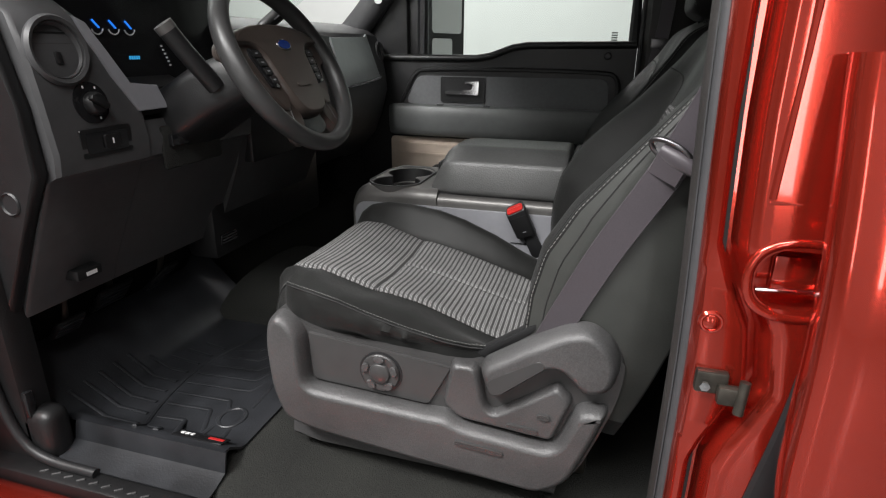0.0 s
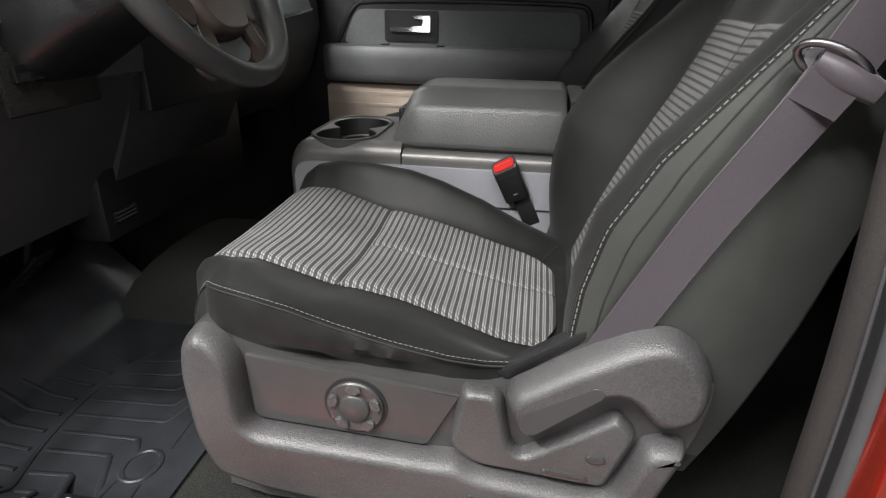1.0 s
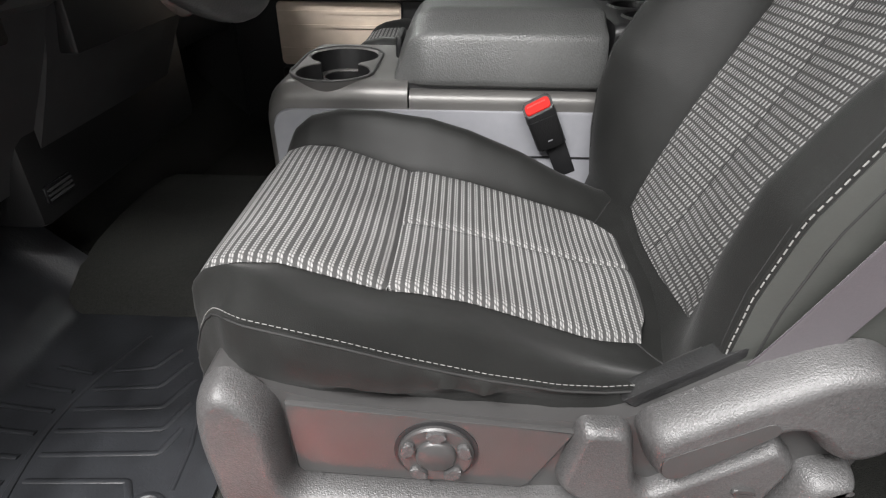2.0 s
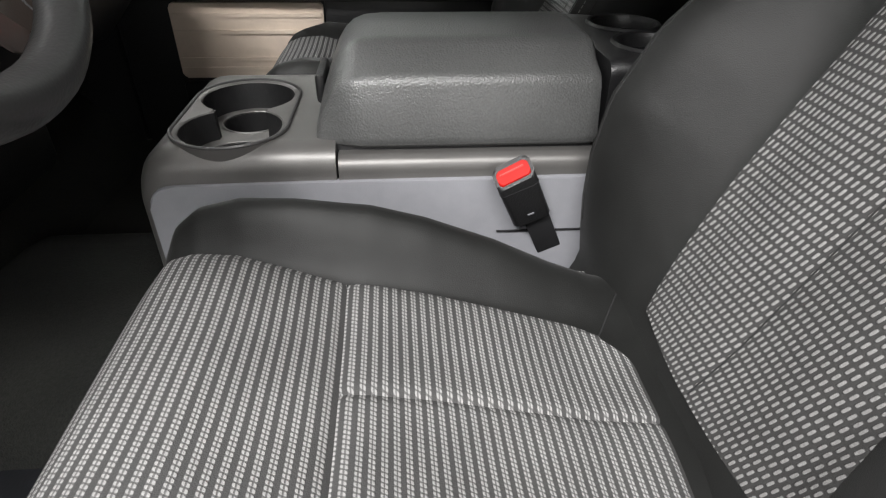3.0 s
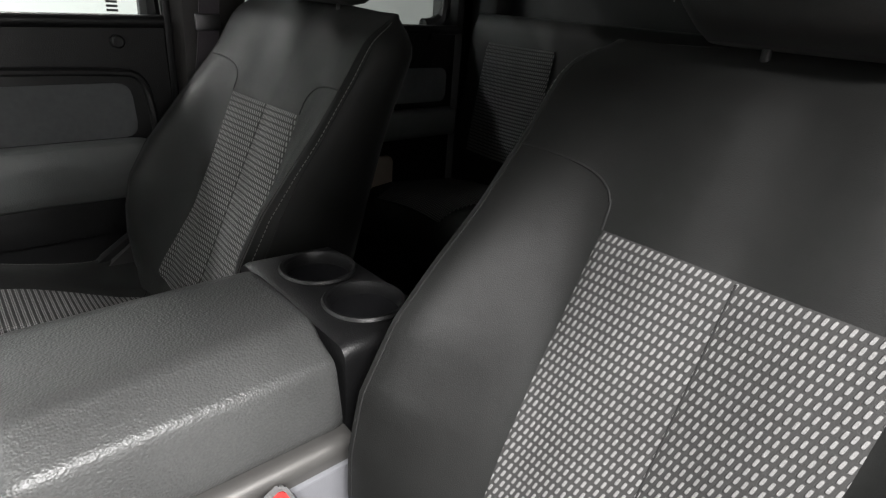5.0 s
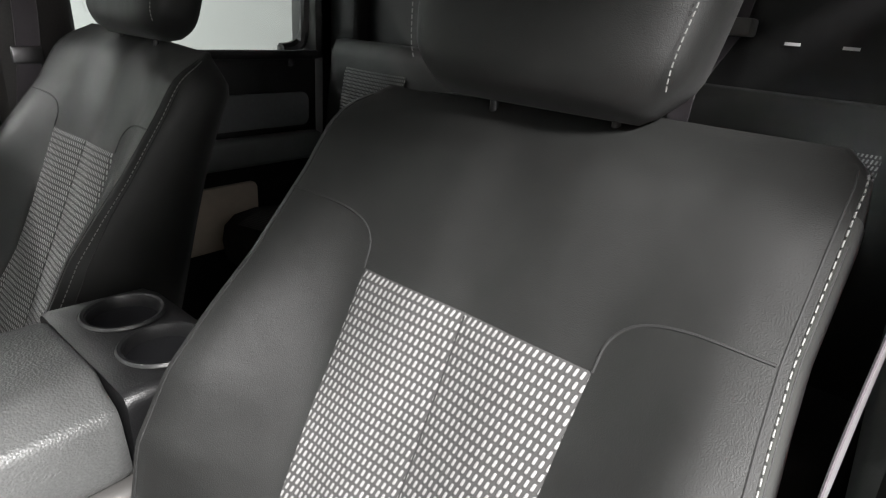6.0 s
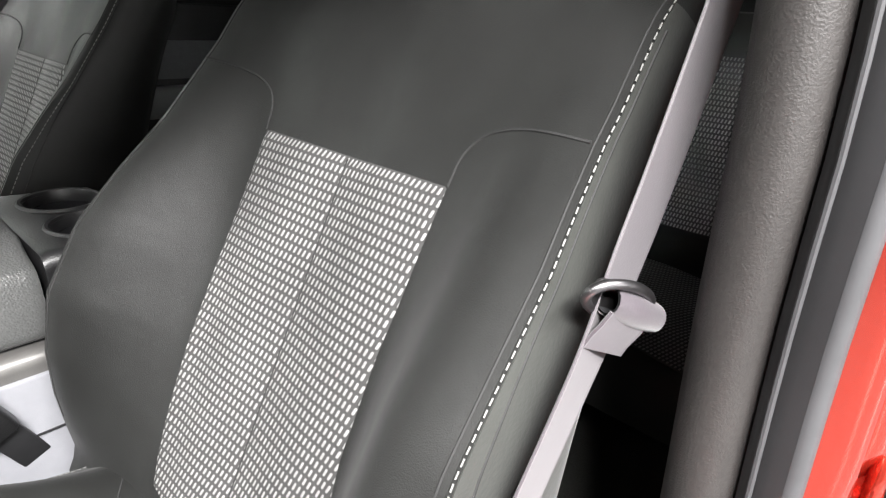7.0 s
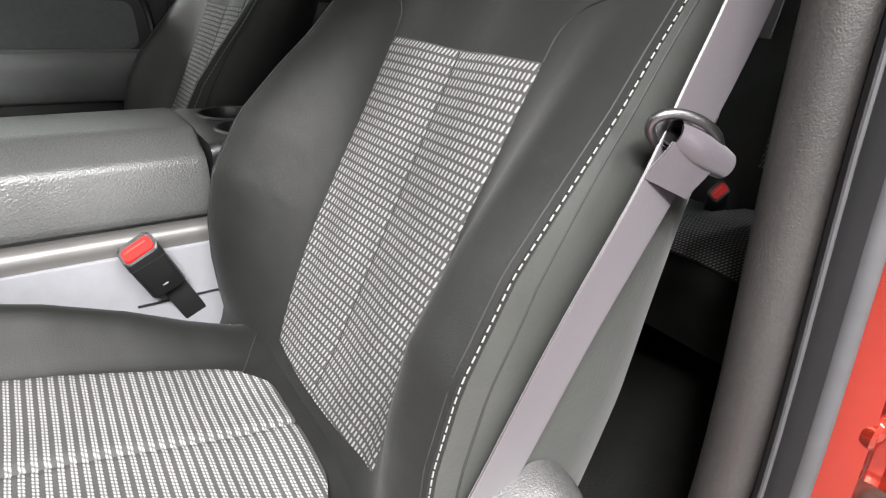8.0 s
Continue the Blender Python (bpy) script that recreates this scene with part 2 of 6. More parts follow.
def basis(origin, ux, uy):
    """A matrix whose x and y axes are ux and uy, at origin."""
    ux, uy = Vector(ux).normalized(), Vector(uy).normalized()
    un = ux.cross(uy)
    m = Matrix((ux, uy, un)).transposed().to_4x4()
    return Matrix.Translation(origin) @ m


def prism(poly, d0, d1, m=None, bevel=0.0, seg=2):
    """A flat outline (2D) given thickness from d0 to d1 along the matrix's z axis, its rims rounded."""
    bm = bmesh.new()
    lo = [bm.verts.new((x, y, d0)) for x, y in poly]
    hi = [bm.verts.new((x, y, d1)) for x, y in poly]
    n = len(poly)
    bm.faces.new(lo[::-1])
    bm.faces.new(hi)
    for i in range(n):
        bm.faces.new((lo[i], lo[(i + 1) % n], hi[(i + 1) % n], hi[i]))
    if bevel:
        rim = [e for e in bm.edges if (e.verts[0] in hi) == (e.verts[1] in hi)]
        bmesh.ops.bevel(bm, geom=rim, offset=bevel, segments=seg, affect="EDGES", profile=0.5, clamp_overlap=True)
        # a narrow flat border keeps the broad faces evenly shaded
        bmesh.ops.inset_individual(bm, faces=[f for f in bm.faces if len(f.verts) > 6], thickness=0.0006)
    if m is not None:
        turned(bm, m)
    return bm


def moulded(poly, d0, d1, run, m, n=6, step=0.003):
    """A flat outline raised from d0 to d1, its flank sweeping in over a width of run, as moulded plastic does."""
    P = [Vector(p) for p in poly]
    line = []
    for a, b in zip(P, P[1:] + P[:1]):
        k = max(1, int((b - a).length / step))
        line += [a.lerp(b, i / k) for i in range(k)]
    area = sum(a.x * b.y - b.x * a.y for a, b in zip(line, line[1:] + line[:1]))
    sg = 1 if area > 0 else -1
    N = len(line)
    rings = [[(p.x, p.y, d0) for p in line]]
    cur, done = line, 0.0
    for j in range(1, n + 2):
        a = math.pi / 2 * min(j / n, 1)
        off = run * (1 - math.cos(a)) + (0.0008 if j > n else 0)
        depth = d0 + (d1 - d0) * math.sin(a)
        nxt = []
        for i, p in enumerate(cur):
            t = (cur[(i + 2) % N] - cur[i - 2])
            t = t.normalized() if t.length > 1e-6 else Vector((1, 0))
            nxt.append(p + Vector((-t.y, t.x)) * sg * (off - done))
        # even out the shrunken outline
        for _ in range(2):
            nxt = [nxt[i] * 0.6 + (nxt[i - 1] + nxt[(i + 1) % N]) * 0.2 for i in range(N)]
        cur, done = nxt, off
        rings.append([(p.x, p.y, depth) for p in cur])
    bm = loft(rings)
    bm.normal_update()
    bmesh.ops.triangulate(bm, faces=[f for f in bm.faces if len(f.verts) > 4], ngon_method="EAR_CLIP")
    return turned(bm, m)


XZ = Matrix(((1, 0, 0, 0), (0, 0, -1, 0), (0, 1, 0, 0), (0, 0, 0, 1)))  # outline x, z; depth towards -y


def smooth_poly(pts, n=4):
    """Cut the corners of a closed outline into short arcs (Chaikin)."""
    for _ in range(n):
        out = []
        for (ax, ay), (bx, by) in zip(pts, pts[1:] + pts[:1]):
            out += [(ax * 0.75 + bx * 0.25, ay * 0.75 + by * 0.25), (ax * 0.25 + bx * 0.75, ay * 0.25 + by * 0.75)]
        pts = out
    return pts


def round_rect(cx, cy, w, h, r, n=5):
    pts = []
    for k, (sx, sy) in enumerate(((1, 1), (-1, 1), (-1, -1), (1, -1))):
        for i in range(n + 1):
            a = math.pi / 2 * (k + i / n)
            pts.append((cx + sx * (w / 2 - r) + r * math.cos(a), cy + sy * (h / 2 - r) + r * math.sin(a)))
    return pts


def circle(cx, cy, r, n=24, ry=None):
    return [(cx + r * math.cos(2 * math.pi * i / n), cy + (ry or r) * math.sin(2 * math.pi * i / n)) for i in range(n)]


def loft(rings, cap=True, closed=True):
    bm = bmesh.new()
    vs = [[bm.verts.new(p) for p in ring] for ring in rings]
    n = len(vs[0])
    for a, b in zip(vs, vs[1:]):
        for i in range(n if closed else n - 1):
            bm.faces.new((a[i], a[(i + 1) % n], b[(i + 1) % n], b[i]))
    if cap and closed:
        bm.faces.new(vs[0][::-1])
        bm.faces.new(vs[-1])
    return bm


def sheet(rows, thick, uvs=None):
    """A grid of points made into a shell of that thickness, laid inward; uvs in metres, point by point."""
    bm = bmesh.new()
    P = np.array(rows, float)
    du = np.gradient(P, axis=1)
    dv = np.gradient(P, axis=0)
    N = np.cross(du, dv)
    N /= np.linalg.norm(N, axis=2, keepdims=True) + 1e-12
    vs = [[bm.verts.new(p) for p in row] for row in P]
    bs = [[bm.verts.new(p) for p in row] for row in P - N * thick]
    lay = bm.loops.layers.uv.new("UVMap") if uvs is not None else None
    R, C = len(vs), len(vs[0])

    def quad(q, ids):
        f = bm.faces.new(q)
        if lay:
            for l, (r, c) in zip(f.loops, ids):
                l[lay].uv = uvs[r][c]

    for r in range(R - 1):
        for c in range(C - 1):
            ids = ((r, c), (r, c + 1), (r + 1, c + 1), (r + 1, c))
            quad([vs[a][b] for a, b in ids], ids)
            quad([bs[a][b] for a, b in ids][::-1], ids[::-1])
    for r in range(R - 1):
        for c in (0, C - 1):
            ids = ((r, c), (r + 1, c), (r + 1, c), (r, c))
            quad([vs[r][c], vs[r + 1][c], bs[r + 1][c], bs[r][c]], ids)
    for c in range(C - 1):
        for r in (0, R - 1):
            ids = ((r, c), (r, c + 1), (r, c + 1), (r, c))
            quad([vs[r][c], vs[r][c + 1], bs[r][c + 1], bs[r][c]], ids)
    return bm


def tube(path, r, n=8, flat=1.0):
    """A round rod along a path, its ends closed."""
    P = [Vector(p) for p in path]
    rings = []
    ref = Vector((0.13, 0.31, 0.94)).normalized()
    for i, p in enumerate(P):
        d = (P[min(i + 1, len(P) - 1)] - P[max(i - 1, 0)]).normalized()
        a = d.cross(ref).normalized()
        b = d.cross(a)
        rings.append([p + r * (math.cos(2 * math.pi * k / n) * a + flat * math.sin(2 * math.pi * k / n) * b) for k in range(n)])
    return loft(rings)


def lathe(profile, m, n=32, cap=True):
    """A profile of (radius, height) turned round the matrix's z axis."""
    rings = [[m @ Vector((r * math.cos(2 * math.pi * k / n), r * math.sin(2 * math.pi * k / n), h)) for k in range(n)] for r, h in profile]
    return loft(rings, cap)


def curve_pts(keys, n):
    """Points along a smooth curve through the keys (Catmull-Rom), at even steps."""
    K = [Vector(k) for k in keys]
    K = [2 * K[0] - K[1]] + K + [2 * K[-1] - K[-2]]
    dense = []
    for a, b, c, d in zip(K, K[1:], K[2:], K[3:]):
        for i in range(16):
            t = i / 16
            dense.append(0.5 * (2 * b + (c - a) * t + (2 * a - 5 * b + 4 * c - d) * t * t + (3 * b - a - 3 * c + d) * t ** 3))
    dense.append(K[-2])
    acc = [0.0]
    for a, b in zip(dense, dense[1:]):
        acc.append(acc[-1] + (b - a).length)
    out = []
    for i in range(n):
        s = acc[-1] * i / (n - 1)
        j = min(max(int(np.searchsorted(acc, s)), 1), len(acc) - 1)
        f = (s - acc[j - 1]) / max(acc[j] - acc[j - 1], 1e-9)
        out.append(dense[j - 1].lerp(dense[j], f))
    return out


def join_into(bm, other):
    """Adds the faces of another bmesh to bm."""
    vs = [bm.verts.new(v.co) for v in other.verts]
    other.verts.index_update()
    for f in other.faces:
        bm.faces.new([vs[v.index] for v in f.verts])
    other.free()
    return bm


def stitches(path, length=0.0042, gap=0.0022, r=0.00064):
    """A row of single thread stitches along a path."""
    total = sum((b - a).length for a, b in zip(path, path[1:]))
    n = max(2, int(total / (length + gap)))
    pts = curve_pts(path, n * 3 + 1)
    bm = bmesh.new()
    for i in range(n):
        join_into(bm, tube([pts[3 * i], pts[3 * i + 1], pts[3 * i + 2]], r, 5))
    return bm


# ---- the photo bay round the truck ----
def room():
    x0, x1, y0, y1, z0, z1 = -6.0, 7.0, -5.0, 6.0, -0.41, 3.4
    part("floor", box(x0, x1, y0, y1, z0 - 0.1, z0), M_FLOORBAY)
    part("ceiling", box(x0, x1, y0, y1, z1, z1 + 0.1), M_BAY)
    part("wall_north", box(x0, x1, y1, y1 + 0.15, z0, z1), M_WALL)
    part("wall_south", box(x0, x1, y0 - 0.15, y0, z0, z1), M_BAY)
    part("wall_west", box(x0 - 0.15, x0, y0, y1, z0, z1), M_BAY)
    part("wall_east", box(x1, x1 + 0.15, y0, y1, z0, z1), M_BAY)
    for n in ("floor", "ceiling", "wall_north", "wall_south", "wall_west", "wall_east"):
        tagged(bpy.data.objects[n], "smooth grey epoxy floor of the photo bay" if n == "floor" else "plain matt painted surface of the photo bay", n.split("_")[0], kind="structure")


room()

# ---- seats ----
SEAT_Y = -0.018  # middle of the driver's seat
U25, N25 = Vector((math.sin(radians(25)), 0, math.cos(radians(25)))), Vector((-math.cos(radians(25)), 0, math.sin(radians(25))))
BACK0 = Vector((0.385, 0, 0.27))


def ease(a, b, t):
    t = min(max((t - a) / (b - a), 0), 1)
    return t * t * (3 - 2 * t)


# profile along the middle of the cushion: x, z, and how high the side bolsters stand there
CUSH = np.array([(-0.148, 0.262, 0.0), (-0.170, 0.285, 0.0), (-0.181, 0.318, 0.006), (-0.175, 0.345, 0.018), (-0.157, 0.362, 0.032), (-0.128, 0.371, 0.043), (-0.08, 0.372, 0.052),
                 (-0.02, 0.355, 0.066), (0.026, 0.342, 0.072), (0.06, 0.339, 0.071), (0.12, 0.327, 0.066), (0.20, 0.306, 0.055), (0.27, 0.288, 0.038), (0.33, 0.279, 0.022),
                 (0.38, 0.282, 0.008), (0.43, 0.277, 0.0)])
CUSH_T = np.r_[0, np.cumsum(np.hypot(*np.diff(CUSH[:, :2], axis=0).T))]


CUSH_Y, CUSH_W = -0.036, 0.246
# height of the stitched edge on the door side
DOOR_EDGE_X = (-0.18, -0.150, -0.122, -0.105, -0.078, -0.035, 0.012, 0.065, 0.137, 0.205, 0.247, 0.288, 0.33, 0.43)
DOOR_EDGE_Z = (0.30, 0.352, 0.377, 0.387, 0.391, 0.3865, 0.380, 0.360, 0.340, 0.325, 0.320, 0.321, 0.320, 0.30)
DOOR_EDGE_S = (0.205, 0.215, 0.233, 0.252, 0.268, 0.275, 0.281, 0.276, 0.272, 0.267, 0.262, 0.258, 0.255, 0.246)


def insert_half(t, far=True):
    """Half the width of the woven middle, on the console side or on the door side."""
    x = cushion_mid(t)[0]
    if far:
        return float(np.interp(x, [-0.16, -0.1, 0.03, 0.2, 0.3, 0.335], [0.176, 0.166, 0.145, 0.138, 0.132, 0.118]))
    return float(np.interp(x, [-0.16, -0.1, 0.03, 0.16, 0.26, 0.335], [0.150, 0.152, 0.158, 0.152, 0.143, 0.128]))


def cushion_mid(t):
    return [float(np.interp(t, CUSH_T, CUSH[:, k])) for k in range(3)]


def cushion_at(t, s):
    """A point of the cushion's upper skin: t metres along the middle line from the front's foot, s metres to the passenger's side."""
    x, z, b = cushion_mid(t)
    a = abs(s)
    w = insert_half(t, s > 0)
    if s > 0:
        lift = b * (0.12 * ease(0.04, w, a) + 0.98 * ease(w - 0.006, 0.198, a) - 0.85 * ease(0.203, CUSH_W, a) ** 1.3)
    else:
        # the door side is worn flat
        e = ease(0.175, CUSH_W, a)
        lift = b * 0.12 * ease(0.04, w, a) + (0.006 + 0.014 * ease(-0.02, -0.13, x)) * ease(w - 0.004, 0.195, a) 
        lift -= 0.020 * ease(0.10, 0.33, x) * ease(0.02, 0.15, a)
        lift = lift * (1 - e) + e * (float(np.interp(x, DOOR_EDGE_X, DOOR_EDGE_Z)) - z) + 0.004 * math.sin(math.pi * e)
        s -= (float(np.interp(x, DOOR_EDGE_X, DOOR_EDGE_S)) - CUSH_W) * ease(w, CUSH_W, a)
    fx = 0.03 * (a / CUSH_W) ** 3 * ease(0.2, 0.0, t)
    return Vector((x + fx, CUSH_Y + s, z + lift))


def cushion_side(t, s, r):
    """The side below the stitched edge, r from 0 at the edge to 1 at the foot."""
    e = cushion_at(t, math.copysign(CUSH_W, s))
    foot = 0.235 + 0.01 * ease(0.1, 0.0, t)
    z = e.z + (min(foot, e.z) - e.z) * r
    out = 0.012 * math.sin(math.pi * min(1, r * 1.15))
    if s < 0:
        # slack cloth on the door side, pulled into slanting creases towards the rear
        fold = ease(0.02, 0.12, e.x) * ease(0.36, 0.26, e.x) * math.sin(math.pi * min(1, r * 1.6))
        out = 0.007 * math.sin(math.pi * min(1, r * 1.8)) - 0.022 * ease(0.25, 0.75, r)
        out += fold * (0.0036 * math.sin(e.x * 150 + r * 5) + 0.0028 * math.sin(e.x * 67 - r * 7) + 0.009 * noise.noise(Vector((e.x * 48 - r * 5, r * 2.5, 1.7))))
    y = e.y + math.copysign(out, s)
    if s < 0:
        # tucked in behind the side shield
        y += (max(y, -0.294) - y) * ease(0.332, 0.305, z)
    return Vector((e.x, y, z))


FULLNESS = {"console_side": 1.0}


def back_bolster(h, far):
    """How far the bolster stands out: full on the console side, worn flatter on the door side."""
    if far:
        return FULLNESS["console_side"] * float(np.interp(h, [0, 0.04, 0.08, 0.13, 0.2, 0.285, 0.36, 0.43, 0.54, 0.62, 0.70], [0.03, 0.055, 0.078, 0.100, 0.117, 0.110, 0.084, 0.055, 0.022, 0.006, 0.0]))
    return float(np.interp(h, [0, 0.04, 0.08, 0.13, 0.2, 0.285, 0.36, 0.43, 0.54, 0.62, 0.70], [0.020, 0.040, 0.058, 0.076, 0.090, 0.082, 0.062, 0.043, 0.013, 0.003, 0.0]))


BACK_IN = 0.029
BACK_TOP = 0.672


def back_local(h, s, lift=0.0):
    """Depth in front of the backrest's middle plane, at height h along it and s across."""
    a = abs(s)
    if s > 0:
        d = BACK_IN + back_bolster(h, True) * ease(0.105 + 0.03 * ease(0.05, 0.45, h), 0.258, a)
    else:
        # the door-side bolster crests inside its stitched edge
        b = back_bolster(h, False)
        d = BACK_IN + b * ease(0.120, 0.240, a) + 0.09 * b * math.sin(math.pi * min(max((a - 0.18) / 0.10, 0), 1))
    d -= 0.008 * ease(0.08, 0.0, a) * ease(0.0, 0.1, h)
    d -= 0.045 * ease(0.575, BACK_TOP + 0.01, h) ** 2
    return d + lift


def rise(h, s):
    """The door-side shoulder stands a little higher."""
    return 0.016 * ease(0.50, 0.67, h) * ease(-0.2, 0.1, -s)


def back_at(h, s, lift=0.0):
    return BACK0 + Vector((0, SEAT_Y + s, 0)) + U25 * (h + rise(h, s)) + N25 * back_local(h, s, lift)


def edge_line(h, far=True):
    """Half the width of the backrest, to the stitched edge, on the console side or on the door side."""
    if not far:
        return float(np.interp(h, [0, 0.2, 0.3, 0.42, 0.47, 0.52, 0.7], [0.280, 0.284, 0.279, 0.275, 0.270, 0.266, 0.268])) - 0.022 * ease(0.640, BACK_TOP + 0.008, h) ** 2
    return 0.262 - 0.006 * ease(0.35, 0.0, h) - 0.028 * ease(0.61, BACK_TOP + 0.01, h) ** 2.5


def back_side(h, f, far):
    """Across and depth of a point on the backrest's side, f from 0 at the stitched edge to 1 at the rear."""
    w = edge_line(h, far)
    top = ease(0.60, 0.674, h)
    rear = -0.145 + 0.075 * ease(0.0, 0.6, h) + 0.05 * top ** 3
    sg = 1 if far else -1
    d1 = back_local(h, sg * w)
    bulge = (0.022 if far else 0.009) * math.sin(math.pi * min(f * 0.8 + 0.08 * min(1, f * 8), 1)) * (1 - 0.7 * top)
    return sg * (w + bulge - 0.072 * max(0, f - 0.75)), d1 + (rear - d1) * f


def fillet(pts, r, n=5):
    """The outline with its corners rounded to about radius r."""
    out = []
    for k, p in enumerate(pts):
        p = Vector(p)
        a, b = Vector(pts[k - 1]) - p, Vector(pts[(k + 1) % len(pts)]) - p
        d = min(r, 0.45 * a.length, 0.45 * b.length)
        a, b = p + a.normalized() * d, p + b.normalized() * d
        for i in range(n):
            t = i / (n - 1)
            q = a * (1 - t) ** 2 + p * 2 * t * (1 - t) + b * t * t
            out.append((q.x, q.y))
    return out


def seat(label):
    th = thing("car_seat", (0.1, SEAT_Y, 0.06), label, "car seat", "front seats")

    # cushion body, one closed skin
    ts = list(np.linspace(0, CUSH_T[-1], 96))
    qs = [CUSH_W * (-1 + k / 30) for k in range(61)]
    rings = []
    for t in ts:
        left = [cushion_side(t, -1, r) for r in (1, 0.82, 0.64, 0.46, 0.3, 0.15, 0.05)]
        right = [cushion_side(t, 1, r) for r in (0.05, 0.15, 0.3, 0.46, 0.64, 0.82, 1)]
        for p in left + right:
            # small sags and creases along the side
            p.y += 0.0016 * noise.noise(Vector((p.x * 38, p.y * 9, p.z * 30))) * 1.5
        rings.append(left + [cushion_at(t, s) for s in qs] + right)
    cushion = part("seat_cushion", loft(rings), M_CLOTH, th, "black cloth cushion with raised side bolsters", sharp=60)

    # woven inserts: front panel and rear panel with a seam between, on each side of a middle seam
    t_seam = float(np.interp(0.033, CUSH[4:, 0], CUSH_T[4:]))
    t_end = float(np.interp(0.336, CUSH[4:, 0], CUSH_T[4:]))

    def insert(t0, t1, s0, s1, name, nt=36, ns=22, round_back=False, groove=(1, 1, 1, 1)):
        rows, uvs = [], []
        for i in range(nt + 1):
            row, uv = [], []
            for j in range(ns + 1):
                f = j / ns
                t = t0 + (t1 - t0) * i / nt
                sa = s0 + (s1 - s0) * f
                s = sa * insert_half(t, sa > 0)
                if round_back:
                    # the rear edge bows towards its corners
                    t -= (0.032 if sa > 0 else 0.014) * ease(0.5, 1.0, abs(sa)) ** 2 * (i / nt) ** 2
                p = cushion_at(t, s)
                e = min((t - t0) / 0.012 if groove[0] else 1, (t1 - t) / 0.012 if groove[1] else 1, 1)
                e2 = min(f * abs(s1 - s0) * 0.15 / 0.006 if groove[2] else 1, (1 - f) * abs(s1 - s0) * 0.15 / 0.006 if groove[3] else 1, 1)
                k = max(0.0, min(e, e2))
                p.z += 0.0060 * math.sqrt(max(0, 1 - (1 - k) ** 2)) - 0.0015
                if i < nt * 0.2 and t0 < 0.02:
                    p.x -= 0.003
                row.append(p)
                uv.append((s, t * (1.1 if t0 > 0.1 else 1.0)))
            rows.append(row)
            uvs.append(uv)
        return part(name, sheet(rows, 0.004, uvs), M_WEAVE_SEAT, cushion, "grey cloth woven with rows of pale dashes", sharp=70)

    insert(0.012, t_seam - 0.0012, -1, 1, "front_insert", ns=40, groove=(0, 1, 1, 1))
    insert(t_seam + 0.0012, t_end, -1, -0.004, "rear_insert", round_back=True)
    insert(t_seam + 0.0012, t_end, 0.004, 1, "rear_insert", round_back=True)

    # stitched edges and seams of the cushion
    for sg in (-1, 1):
        edge = [cushion_at(t, sg * (CUSH_W - 0.004)) + Vector((0, sg * 0.001, 0.0012)) for t in np.linspace(0.07, CUSH_T[-1] - 0.09, 36)]
        part("stitching", stitches(edge, r=0.0005), M_STITCH, cushion, "pale grey stitching")
        part("seam", tube([p + Vector((0, sg * 0.004, -0.004)) for p in edge], 0.0014, 6), M_SEAM, cushion)
        c = cushion_at(t_end - 0.03, sg * 0.108)
        seam = [cushion_at(t_end - 0.03 + 0.045 * f, sg * (0.112 + 0.07 * f)) + Vector((0, 0, 0.0003)) for f in np.linspace(0, 1, 8)]
        part("seam", tube(seam, 0.0013, 6), M_SEAM, cushion)

    # backrest body
    hs = list(np.linspace(-0.03, 0.56, 34)) + [0.585, 0.605, 0.622, 0.637, 0.650, 0.660, 0.668, 0.674]
    rings = []
    for h in hs:
        w, wn = edge_line(h), edge_line(h, False)
        top = ease(0.60, 0.674, h)
        rear = -0.145 + 0.075 * ease(0.0, 0.6, h) + 0.05 * top ** 3
        front = [back_at(h, -wn + (w + wn) * k / 48) for k in range(49)]

        def at(s, d):
            return BACK0 + Vector((0, SEAT_Y + s, 0)) + U25 * (h + rise(h, s)) + N25 * d

        fs = (0.03, 0.07, 0.12, 0.2, 0.32, 0.5, 0.7, 0.88, 0.97)
        ring = front + [at(*back_side(h, f, True)) for f in fs] + [at(s, rear) for s in (w * 0.85, w * 0.4, -w * 0.4, -w * 0.85)] + [at(*back_side(h, f, False)) for f in fs[::-1]]
        rings.append(ring)
    back = part("backrest", loft(rings), M_CLOTH, th, "black cloth backrest with deep side bolsters", sharp=60)

    # woven middle of the backrest in two halves
    def bhalf(h, far):
        if far:
            return float(np.interp(h, [0, 0.06, 0.1, 0.2, 0.3, 0.46], [0.118, 0.129, 0.133, 0.139, 0.142, 0.140]))
        return float(np.interp(h, [0, 0.04, 0.1, 0.2, 0.3, 0.46], [0.160, 0.164, 0.150, 0.131, 0.130, 0.140]))

    for s0, s1 in ((-1, -0.001), (0.001, 1)):
        rows, uvs = [], []
        for i in range(49):
            row, uv = [], []
            for j in range(15):
                f = j / 14
                h0 = 0.016 + 0.75 * ((s0 + (s1 - s0) * f) * 0.14) ** 2
                h = h0 + (0.458 - h0) * i / 48
                s = (s0 + (s1 - s0) * f) * bhalf(h, s0 > -0.5)
                wid = abs(s1 - s0) * bhalf(h, s0 > -0.5)
                k = min(1, f * wid / 0.007 if s0 < -0.5 else 0.3 + f * wid / 0.006, (1 - f) * wid / 0.007 if s1 > 0.5 else 0.3 + (1 - f) * wid / 0.006, (0.458 - h) / 0.006 + 0.15)
                row.append(back_at(h, s, 0.0045 * math.sqrt(max(0, 1 - (1 - k) ** 2)) - 0.001))
                uv.append((s, h))
            rows.append(row)
            uvs.append(uv)
